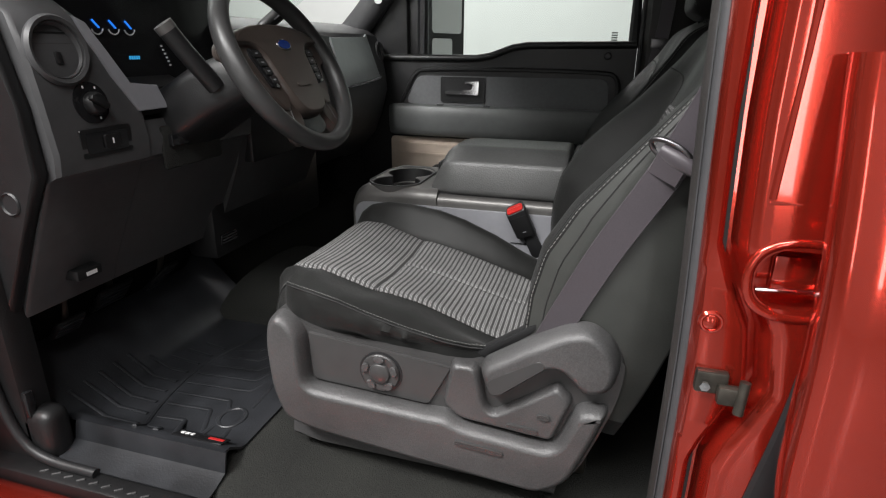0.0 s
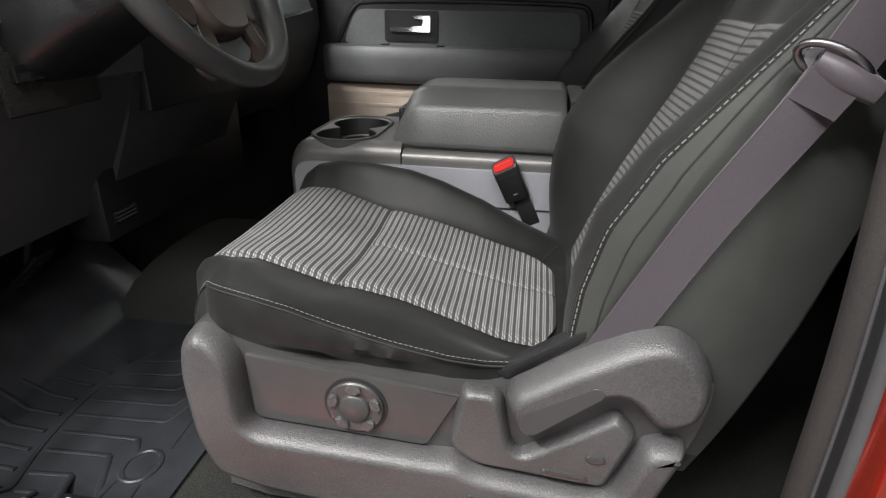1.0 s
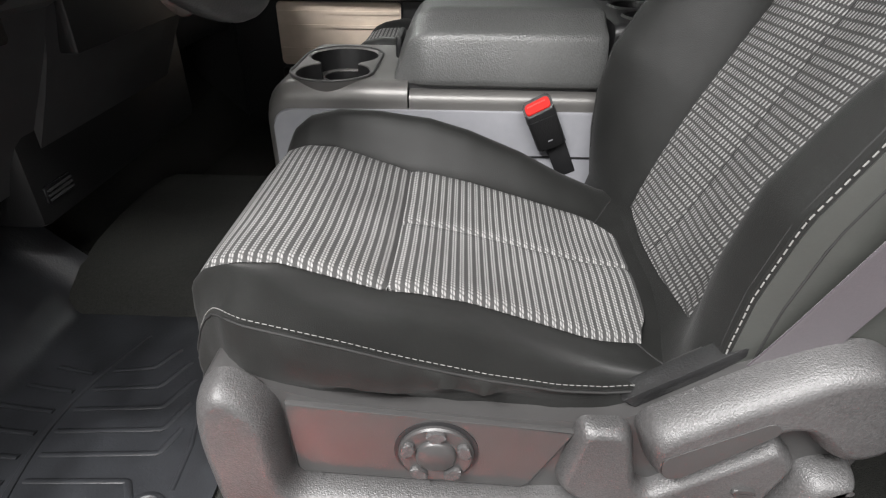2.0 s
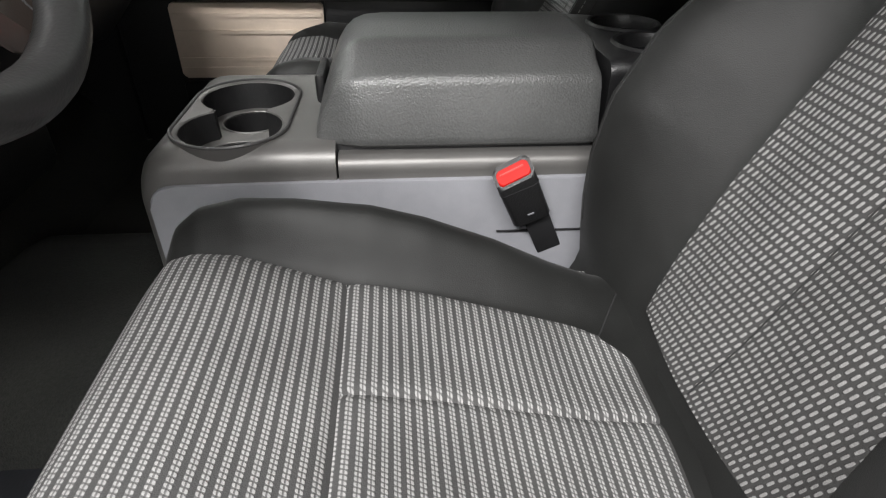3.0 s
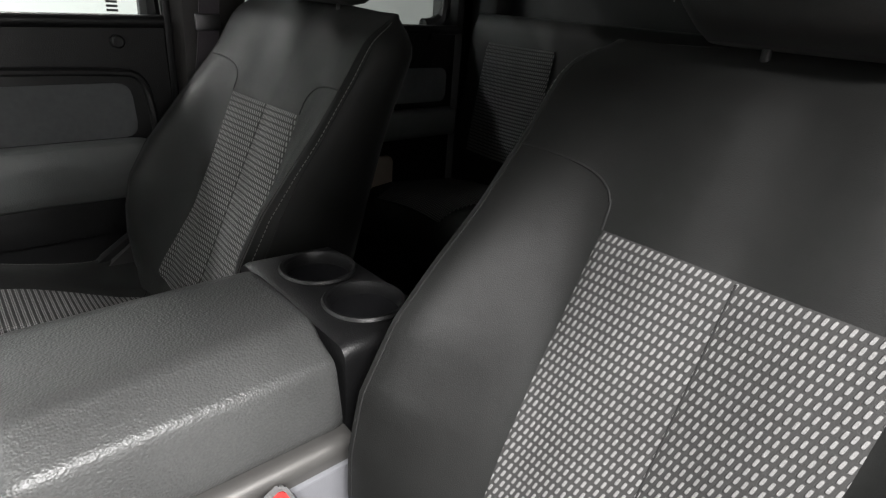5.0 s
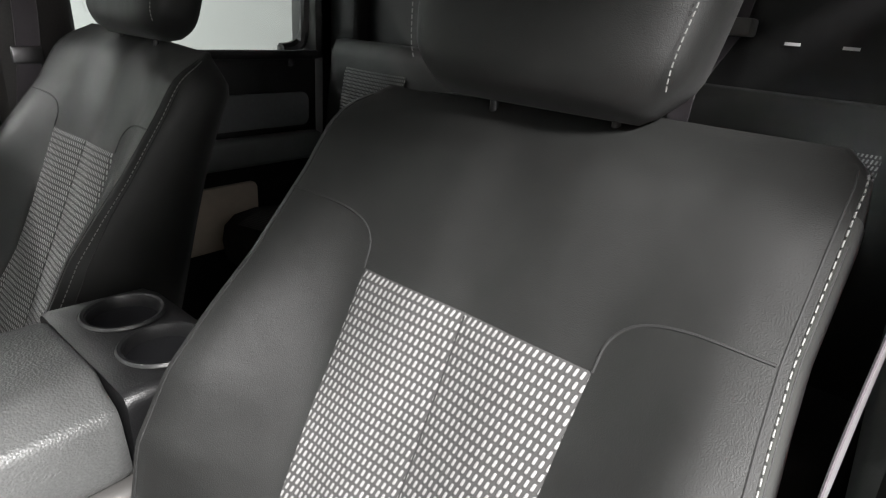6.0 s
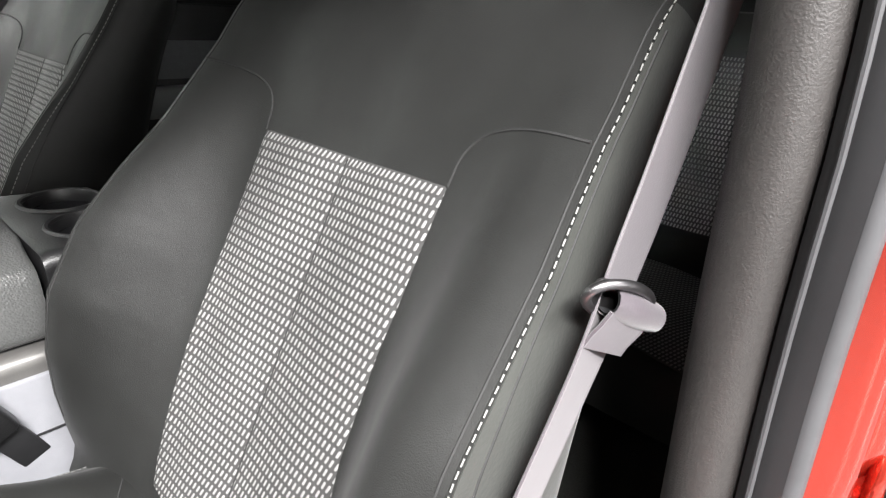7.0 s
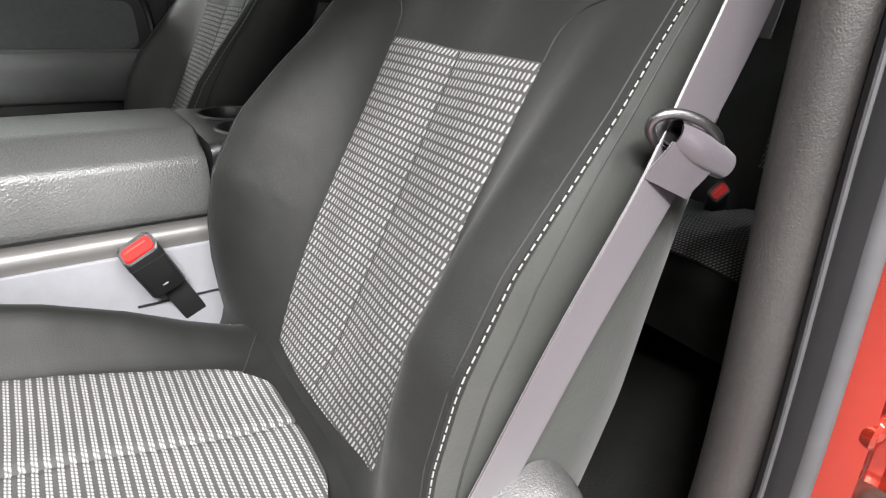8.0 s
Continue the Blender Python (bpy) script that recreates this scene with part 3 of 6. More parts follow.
        part("back_insert", sheet([r[::-1] for r in rows], 0.004, [u[::-1] for u in uvs]), M_WEAVE, back, "grey cloth woven with rows of pale dashes", sharp=70)

    # middle seam of the woven back
    part("seam", tube([back_at(h, 0.0, 0.0024) for h in np.linspace(0.02, 0.455, 40)], 0.0010, 6), M_SEAM, back)

    for sg in (-1, 1):
        far = sg > 0

        def on_side(h, f, out=0.0):
            s, d = back_side(h, f, far)
            return BACK0 + Vector((0, SEAT_Y + s + sg * out, 0)) + U25 * (h + rise(h, s)) + N25 * (d + out * 0.6)

        if not far:
            rows = [[on_side(h, f, 0.0009) for f in (0.030, 0.06, 0.09, 0.13, 0.2, 0.32, 0.5, 0.7, 0.86, 0.96)] for h in np.linspace(0.0, 0.62, 40)]
            part("side_panel", sheet(rows, 0.001), M_CLOTH_SIDE, back, "dark olive-grey vinyl side panel", sharp=60)
        edge = [on_side(h, 0.05 if far else 0.012, 0.0002 if far else 0.0006) for h in np.linspace(0.05, 0.655, 40)]
        part("stitching", stitches(edge, length=0.0058, gap=0.0022, r=0.00075), M_STITCH, back, "pale grey stitching")
        part("seam", tube([back_at(h, sg * (edge_line(h, far) - 0.006), -0.0004) for h in np.linspace(0.05, 0.655, 40)], 0.0011, 6), M_SEAM, back)
        # shoulder seam, curving from the insert's corner out to the edge
        c = [(0.458, 0.138), (0.488, 0.142), (0.508, 0.162), (0.516, 0.200), (0.516, 0.258)]
        pts = curve_pts([back_at(h, sg * s, 0.0006) for h, s in c], 22)
        part("seam", tube([back_at((p - BACK0).dot(U25), p.y - SEAT_Y, 0.0002) for p in pts], 0.0014, 6), M_SEAM, back)
        low = [on_side(h, 0.075 + 0.045 * ease(0.42, 0.25, h), 0.0008) for h in np.linspace(0.06, 0.6, 30)]
        part("seam", tube(low, 0.0012, 6), M_SEAM, back)

    # headrest on two posts
    rings = []
    hc = Vector((0.690, SEAT_Y + 0.018, 0.992))
    hu = Vector((math.sin(radians(12)), 0, math.cos(radians(12))))
    hn = Vector((-hu.z, 0, hu.x))
    for k in range(25):
        v = -1 + 2 * k / 24
        sc = max(0.02, (1 - abs(v) ** 5)) ** 0.36
        ring = []
        for i in range(40):
            a = 2 * math.pi * i / 40
            c, s = math.cos(a), math.sin(a)
            yy = math.copysign(abs(c) ** 0.45, c) * (0.148 + 0.016 * ease(-1.0, 0.4, v)) * (0.84 + 0.16 * sc) * (1 - 0.16 * ease(-0.5, -1.0, v) ** 1.5)
            dd = math.copysign(abs(s) ** 0.6, s) * 0.056 * sc
            ring.append(hc + hu * (0.112 * v) + hn * dd + Vector((0, yy, 0)))
        rings.append(ring)
    head = part("headrest", loft(rings), M_CLOTH, th, "padded black cloth headrest", sharp=60)
    for sg in (-1, 1):
        line = [hc + hu * (0.1 * v) + hn * (0.056 * (max(0.02, 1 - abs(v) ** 5)) ** 0.36 * 0.86) + Vector((0, sg * (0.148 + 0.016 * ease(-1.0, 0.4, v)) * 0.93, 0)) for v in np.linspace(-0.85, 0.85, 16)]
        part("stitching", stitches(line), M_STITCH, head, "pale grey stitching")
        part("headrest_post", tube([BACK0 + Vector((0, SEAT_Y + sg * 0.07, 0)) + U25 * 0.64 - N25 * 0.02, hc - hu * 0.06 + Vector((0, sg * 0.07 - 0.012, 0))], 0.005, 10), M_BLACK, th)
        part("post_sleeve", lathe([(0.004, 0), (0.013, 0), (0.014, 0.006), (0.010, 0.012), (0.006, 0.012)], Matrix.Translation(BACK0 + Vector((0, SEAT_Y + sg * 0.07, 0)) + U25 * 0.664 - N25 * 0.03) @ Euler((0, radians(25), 0)).to_matrix().to_4x4(), 16), M_BLACK, th)

    # side shield on the door side, lever and lumbar knob
    def plate(poly, y0, y1, bevel, name, mat, parent, label="", smooth=2):
        return part(name, prism(smooth_poly(poly, smooth) if smooth else poly, -y0, -y1, XZ, bevel), mat, parent, label, sharp=45)

    base_poly = [(-0.104, 0.350), (-0.126, 0.330), (-0.133, 0.285), (-0.127, 0.185), (-0.105, 0.125), (-0.03, 0.108), (0.20, 0.086), (0.39, 0.070), (0.440, 0.105), (0.470, 0.185),
                 (0.497, 0.270), (0.503, 0.345), (0.472, 0.388), (0.430, 0.398), (0.385, 0.384), (0.33, 0.346), (0.271, 0.298), (0.222, 0.290), (0.08, 0.298), (-0.045, 0.312)]
    shield = plate(base_poly, -0.268, -0.312, 0.006, "side_shield", M_TRIM_SMOOTH, th, "dark grey moulded plastic side shield")
    # raised frame round the recessed panel
    frame = [(-0.098, 0.352), (-0.124, 0.332), (-0.131, 0.285), (-0.125, 0.190), (-0.102, 0.128), (-0.03, 0.110), (0.20, 0.088), (0.385, 0.073), (0.434, 0.108), (0.463, 0.185), (0.488, 0.262),
             (0.434, 0.258), (0.404, 0.172), (0.245, 0.186), (0.218, 0.200), (0.190, 0.198), (-0.050, 0.208), (-0.054, 0.308), (-0.070, 0.334)]
    part("raised_frame", moulded(fillet(frame, 0.022), 0.312, 0.346, 0.016, XZ), M_TRIM, shield, "grained plastic frame round the inset panel", sharp=50)
    rear = [(0.222, 0.301), (0.262, 0.301), (0.272, 0.290), (0.284, 0.226), (0.297, 0.214), (0.365, 0.262), (0.402, 0.290), (0.428, 0.262), (0.400, 0.178), (0.239, 0.191), (0.207, 0.217)]
    part("rear_panel", moulded(fillet(rear, 0.010), 0.311, 0.332, 0.010, XZ), M_TRIM, shield, "grained plastic panel beneath the lever", sharp=50)
    plate([(-0.047, 0.305), (-0.047, 0.222), (-0.040, 0.214), (0.175, 0.202), (0.183, 0.206), (0.221, 0.2825), (0.08, 0.2965), (-0.049, 0.309)], -0.310, -0.318, 0.002, "recessed_panel", M_TRIM_SMOOTH, shield, "smooth dark grey inset panel", 0)
    lever = [(0.272, 0.298), (0.279, 0.314), (0.345, 0.359), (0.409, 0.397), (0.445, 0.404), (0.480, 0.380), (0.496, 0.340), (0.486, 0.298), (0.460, 0.283), (0.436, 0.285), (0.420, 0.305), (0.402, 0.322),
             (0.384, 0.317), (0.306, 0.249), (0.288, 0.256)]
    lv = part("recline_lever", moulded(fillet(lever, 0.020), 0.312, 0.350, 0.017, XZ), M_TRIM, shield, "dark grey plastic recline lever", sharp=50)
    plate(fillet([(0.290, 0.290), (0.293, 0.268), (0.306, 0.264), (0.382, 0.330), (0.372, 0.341)], 0.006), -0.3465, -0.3508, 0.001, "lever_grip", M_TRIM_SMOOTH, lv, "", 0)
    for (ax, az), (bx, bz), y0 in (((0.322, 0.200), (0.376, 0.195), -0.3355), ((0.372, 0.228), (0.394, 0.227), -0.3355), ((0.236, 0.157), (0.322, 0.149), -0.3495)):
        d = Vector((bx - ax, bz - az))
        ang = math.atan2(d.y, d.x)
        pill = [((ax + bx) / 2 + x * math.cos(ang) - y * math.sin(ang), (az + bz) / 2 + x * math.sin(ang) + y * math.cos(ang)) for x, y in round_rect(0, 0, d.length, 0.009, 0.0044)]
        plate(pill, y0 + 0.008, y0, 0.0018, "raised_rib", M_TRIM_SMOOTH, shield, "", 0)
    kc = Vector((0.091, -0.318, 0.252))
    km = Matrix.Translation(kc) @ XZ
    part("knob_well", lathe([(0.0405, 0.0), (0.0405, 0.0012), (0.001, 0.0012)], km, 40), M_SEALDARK, shield)
    knob = part("lumbar_knob", lathe([(0.0362, 0.0), (0.0362, 0.0040), (0.0345, 0.0060), (0.031, 0.0062), (0.024, 0.0050), (0.020, 0.0050), (0.0190, 0.0085), (0.0170, 0.0100), (0.001, 0.0104)], km, 48), M_TRIM_SMOOTH, shield, "dark grey round knob with five finger grips")
    for k in range(5):
        a = radians(18 + 72 * k)
        grip = prism(round_rect(0.0285, 0, 0.0115, 0.0190, 0.0050), 0.0030, 0.0105, km @ Matrix.Rotation(a, 4, "Z"), 0.0028)
        part("knob_grip", grip, M_TRIM, knob)
    # riser under the shield, down to the carpet
    part("riser_cover", prism([(-0.105, 0.14), (-0.112, 0.065), (-0.05, 0.058), (0.41, 0.045), (0.425, 0.14)], 0.262, 0.300, XZ, 0.006), M_TRIM, th)
    part("seat_frame", box(-0.08, 0.44, -0.24, 0.20, 0.11, 0.25, 0.01), M_BLACK, th)
    for yy in (-0.20, 0.16):
        part("seat_rail", box(-0.13, 0.46, yy - 0.02, yy + 0.02, 0.035, 0.115, 0.006), M_STEEL, th)
    # belt guide between cushion and shield
    part("belt_slot", prism([(0.262, 0.312), (0.275, 0.322), (0.372, 0.392), (0.376, 0.384), (0.33, 0.345), (0.275, 0.304)], 0.282, 0.304, XZ, 0.002), M_BLACK, th)
    return th


driver_seat = seat("black cloth driver's seat with a dash-striped woven middle")
FULLNESS["console_side"] = 0.62  # the passenger's inner bolster is shallower
passenger_seat = seat("black cloth front passenger seat with a dash-striped woven middle")
passenger_seat.matrix_world = Matrix.Translation((0.1, SEAT_Y + 0.91, 0.06)) @ Matrix.Diagonal((1, -1, 1, 1))


# ---- centre console ----
def bored(ob, bm):
    """Cuts the closed form bm, in world metres, out of a part."""
    bmesh.ops.translate(bm, verts=bm.verts, vec=-ROOT[ob])
    me = bpy.data.meshes.new("bore")
    bm.to_mesh(me)
    bm.free()
    tool = new("bore", me)
    inv = ob.parent
    ob.parent = None
    place = ob.location.copy()
    ob.location = (0, 0, 0)
    md = ob.modifiers.new("opening", "BOOLEAN")
    md.object, md.solver, md.use_self = tool, "EXACT", True
    cut = bpy.data.meshes.new_from_object(ob.evaluated_get(bpy.context.evaluated_depsgraph_get()))
    ob.modifiers.clear()
    ob.data = cut
    cut.set_sharp_from_angle(angle=radians(38))
    bpy.data.objects.remove(tool)
    ob.parent, ob.location = inv, place


def console():
    th = thing("center_console", (0.1, 0.43, 0.03), "charcoal centre console with grey side panels and cup holders", "car console")
    y0, y1 = 0.268, 0.592

    def ring(x, top, inset, r):
        w0, w1 = y0 + inset, y1 - inset
        pts = []
        for k in range(7):
            a = math.pi / 2 * k / 6
            pts.append(Vector((x, w0 + r - r * math.cos(a), top - r + r * math.sin(a))))
        for k in range(7):
            a = math.pi / 2 * (1 - k / 6)
            pts.append(Vector((x, w1 - r + r * math.cos(a), top - r + r * math.sin(a))))
        mid = len(pts) // 2
        pts = pts[:mid] + [Vector((x, w0 + r + 0.003, top)), Vector((x, w1 - r - 0.003, top))] + pts[mid:]
        return [Vector((x, w0, 0.04)), Vector((x, w0, top - r - 0.003))] + pts + [Vector((x, w1, top - r - 0.003)), Vector((x, w1, 0.04))]

    # front tray, rounded down at its nose
    rings = []
    for k in range(9):
        a = math.pi / 2 * k / 8
        rings.append(ring(-0.232 + 0.05 * (1 - math.cos(a)), 0.385 + 0.055 * math.sin(a), 0.012 * (1 - math.sin(a)), 0.028))
    rings += [ring(x, 0.4405, 0, 0.028) for x in (-0.178, -0.11, -0.05, 0.0145)]
    body = part("front_tray", loft(rings), M_CONSOLE, th, "satin graphite plastic tray with two cup holders")
    # opening for the cup holders
    holes = smooth_figure()
    bored(body, prism(holes, 0.352, 0.5))
    # rim round both cups
    stadium = []
    for k in range(40):
        a = 2 * math.pi * k / 40
        stadium.append((0.074 * math.cos(a), 0.074 * math.sin(a) + math.copysign(0.060, math.sin(a))))
    part("holder_rim", ring_plate([(-0.124 + x, 0.402 + y) for x, y in stadium], holes, 0.4395, 0.4430), M_CONSOLE, body, "satin plate round the cups")
    rim = [Vector((-0.124 + x, 0.402 + y, 0.4432)) for x, y in stadium]
    part("rim_bead", tube(rim + rim[:2], 0.0024, 8), M_TRIM_SMOOTH, body, "satin rim bead")
    part("cup_skirt", loft([[Vector((-0.124 + r * math.cos(a), 0.342 + r * math.sin(a), z)) for a in [math.pi * (1.02 + 0.96 * k / 30) for k in range(31)]] for r, z in ((0.0755, 0.4425), (0.074, 0.436), (0.068, 0.415), (0.0605, 0.392))], cap=False, closed=False), M_CONSOLE, body)
    part("cup_wall", loft([[Vector((-0.124 + (x + 0.124) * f, 0.402 + (y - 0.402) * f, z)) for x, y in holes] for z, f in ((0.396, 0.955), (0.4405, 0.992))], cap=False), M_BLACK, body, "black cup wall")
    part("cup_floor", prism(holes, 0.3522, 0.3552), M_BLACK, body)
    shelf = part("cup_shelf", prism(holes, 0.3985, 0.4015), M_CONSOLE, body, "satin shelf between the cups")
    wells = prism(circle(-0.124, 0.342, 0.0425, 40), 0.38, 0.42)
    join_into(wells, prism(circle(-0.124, 0.462, 0.0425, 40), 0.38, 0.42))
    bored(shelf, wells)
    for cy in (0.342, 0.462):
        c = Matrix.Translation((-0.124, cy, 0))
        part("cup_ring", lathe([(0.0465, 0.4010), (0.0455, 0.4030), (0.0435, 0.4030), (0.0422, 0.4005)], c, 40, False), M_CONSOLE, body)
        part("cup_liner", lathe([(0.0424, 0.402), (0.040, 0.358), (0.001, 0.3575)], c, 36, False), M_BLACK, body, "black cup well")
    # middle section under the lid
    part("middle_body", loft([ring(x, 0.4275, 0.0, 0.017) for x in (0.0175, 0.2, 0.352)]), M_CONSOLE, th)
    # grey side panels
    for yy in (0.2665, 0.5935):
        poly = [(-0.218, 0.06), (-0.218, 0.366), (-0.2165, 0.376), (-0.212, 0.3845), (-0.2045, 0.391), (-0.195, 0.395), (-0.184, 0.3965), (0.0, 0.3985), (0.345, 0.3995), (0.345, 0.06)]
        mm = Matrix.Translation((0, yy, 0)) @ XZ
        part("side_panel", prism(poly, -0.006, 0.005, mm, 0.003), M_GREY, th, "cool grey plastic side panel")
        part("panel_seam", box(0.22, 0.345, yy - 0.0075, yy + 0.0075, 0.3195, 0.3215), M_SEALDARK, th)
    # padded lid: flat top with chamfered long sides
    prof = [(0.288, 0.4330), (0.2835, 0.4365), (0.283, 0.446), (0.288, 0.470), (0.296, 0.504), (0.300, 0.5125), (0.307, 0.518), (0.332, 0.5295), (0.343, 0.5385), (0.354, 0.5445), (0.368, 0.546)]
    prof = prof + [(0.43, 0.547)] + [(0.86 - y, z) for y, z in prof[::-1]]
    # sloped, rounded nose
    rings = []
    for x, lo in ((-0.006, 0.03), (-0.011, 0.10), (-0.009, 0.24), (-0.003, 0.42), (0.005, 0.60), (0.013, 0.76), (0.022, 0.88), (0.034, 0.97), (0.050, 1.02), (0.075, 1.04), (0.2, 1.045), (0.332, 1.045), (0.341, 1.03), (0.346, 0.99)):
        inset = 0.016 * (1 - ease(-0.012, 0.055, x)) + 0.004 * ease(0.336, 0.346, x)
        row = []
        for y, z in prof:
            zz = 0.4330 + (z - 0.4330) * lo
            yy = y + inset * (1 if y < 0.43 else -1) * min(1, abs(y - 0.43) / 0.1)
            row.append(Vector((x, yy, zz)))
        rings.append(row)
    lid = part("console_lid", loft(rings), M_LID, th, "grained dark grey padded armrest lid", sharp=50)
    # black box paints the shadow line between lid and body
    part("lid_gap_shadow", box(0.004, 0.344, 0.294, 0.566, 0.424, 0.437), M_SEALDARK, th, "black strip standing in for the shadow in the gap under the lid")
    part("lid_latch", box(-0.016, -0.004, 0.385, 0.475, 0.455, 0.495, 0.005), M_BLACK, lid, "black latch")
    # rear block with two more cup holders
    rb = [ring(x, z, 0.022, 0.018) for x, z in ((0.352, 0.5335), (0.36, 0.537), (0.49, 0.530), (0.512, 0.515))]
    rear = part("rear_holder", loft(rb), M_BLACK, th, "black plastic rear block with two cup holders")
    bores = prism(circle(0.433, 0.372, 0.047, 36), 0.46, 0.6)
    join_into(bores, prism(circle(0.433, 0.490, 0.047, 36), 0.46, 0.6))
    bored(rear, bores)
    for cy in (0.372, 0.490):
        c = Matrix.Translation((0.433, cy, 0))
        part("cup_ring", lathe([(0.0465, 0.528), (0.054, 0.530), (0.056, 0.536), (0.053, 0.5395), (0.049, 0.5385), (0.0462, 0.531), (0.0462, 0.52)], c, 40, False), M_BLACK, rear, "black rim")
        part("cup_liner", lathe([(0.0468, 0.53), (0.045, 0.49), (0.044, 0.464), (0.001, 0.464)], c, 32, False), M_BLACK_GLOSS, rear)
    return th


def smooth_figure():
    """The outline of two round cups that run into one another."""
    out = []
    for cy, first in ((0.462, -57), (0.342, 123)):
        for k in range(29):
            a = radians(first + 294 * k / 28)
            out.append((-0.124 + 0.0655 * math.cos(a), cy + 0.0655 * math.sin(a)))
    return out


def ring_plate(outer, inner, z0, z1):
    """A flat plate with one opening, both outlines sampled by angle about the middle."""
    c = Vector((sum(p[0] for p in outer) / len(outer), sum(p[1] for p in outer) / len(outer)))

    def at(poly, a):
        d = Vector((math.cos(a), math.sin(a)))
        best = 0.0
        for (ax, ay), (bx, by) in zip(poly, poly[1:] + poly[:1]):
            e = Vector((bx - ax, by - ay))
            den = d.x * e.y - d.y * e.x
            if abs(den) < 1e-12:
                continue
            w = Vector((ax, ay)) - c
            r = (w.x * e.y - w.y * e.x) / den
            t = (w.x * d.y - w.y * d.x) / den
            if -1e-6 <= t <= 1 + 1e-6 and r > best:
                best = r
        return c + d * best

    n = 96
    rings = [[], [], [], [], []]
    for k in range(n):
        a = 2 * math.pi * k / n
        o, i = at(outer, a), at(inner, a)
        d = (o - i).normalized()
        rings[0].append((o.x, o.y, z0))
        rings[1].append((o.x, o.y, z1 - 0.003))
        rings[2].append((o.x - d.x * 0.003, o.y - d.y * 0.003, z1))
        rings[3].append((i.x + d.x * 0.003, i.y + d.y * 0.003, z1 - 0.001))
        rings[4].append((i.x, i.y, z0))
    bm = loft(rings, cap=False)
    return bm


console()


def buckle(x, y, z):
    th = thing("seat_belt_buckle", (x, y, z - 0.1), "black seat belt buckle with a red release button", "seat belt buckle", "seat belt buckles")
    up = Vector((-0.41, -0.20, 0.90)).normalized()
    m = Matrix.Translation((x, y, z)) @ Matrix((Vector((up.z, 0, -up.x)).normalized(), up.cross(Vector((up.z, 0, -up.x)).normalized()), up)).transposed().to_4x4()
    shell = prism(round_rect(0, 0, 0.050, 0.027, 0.007), -0.078, 0.0, m, 0.003)
    for v in shell.verts:
        lz = (m.inverted() @ v.co)
        if lz.z > -0.02:
            v.co += up * (lz.x * 0.08 + lz.y * 0.6)
    body = part("buckle_shell", shell, M_BLACK, th)
    btn = prism(round_rect(0, -0.0015, 0.042, 0.0165, 0.005), -0.004, 0.0025, m, 0.0015)
    for v in btn.verts:
        lz = (m.inverted() @ v.co)
        v.co += up * (lz.x * 0.08 + lz.y * 0.6)
    b = part("release_button", btn, M_REDBTN, body, "red plastic release button")
    bar = prism(round_rect(-0.001, 0.001, 0.032, 0.0022, 0.001), 0.002, 0.0032, m, 0.0004)
    for v in bar.verts:
        lz = (m.inverted() @ v.co)
        v.co += up * (lz.x * 0.08 + lz.y * 0.6)
    part("button_mark", bar, M_REDRIDGE, b)
    part("band_groove", prism(round_rect(0, 0, 0.0512, 0.0282, 0.007), -0.021, -0.0195, m), M_SEALDARK, body)
    part("small_mark", turned(box(-0.003, 0.005, -0.0142, -0.0132, -0.064, -0.062), m), M_GREY, body)
    part("buckle_strap", turned(box(-0.011, 0.023, -0.004, 0.004, -0.18, -0.08, 0.0015), m), M_SEALDARK, th)
    return th


buckle(0.230, 0.236, 0.419)


# ---- seat belt ----
def ribbon(pts, dirs, width, thick):
    rings = []
    for i, (p, d) in enumerate(zip(pts, dirs)):
        t = (pts[min(i + 1, len(pts) - 1)] - pts[max(i - 1, 0)]).normalized()
        d = (d - t * d.dot(t)).normalized()
        n = t.cross(d)
        w, h = width / 2, thick / 2
        # fine ribs along the weave
        side = [(w * (-0.96 + 0.12 * k), h * (1.0 if k % 2 else 1.45)) for k in range(17)]
        rings.append([p + d * a + n * b for a, b in [(-w, 0)] + [(a, -b) for a, b in side] + [(w, 0)] + side[::-1]])
    return loft(rings)


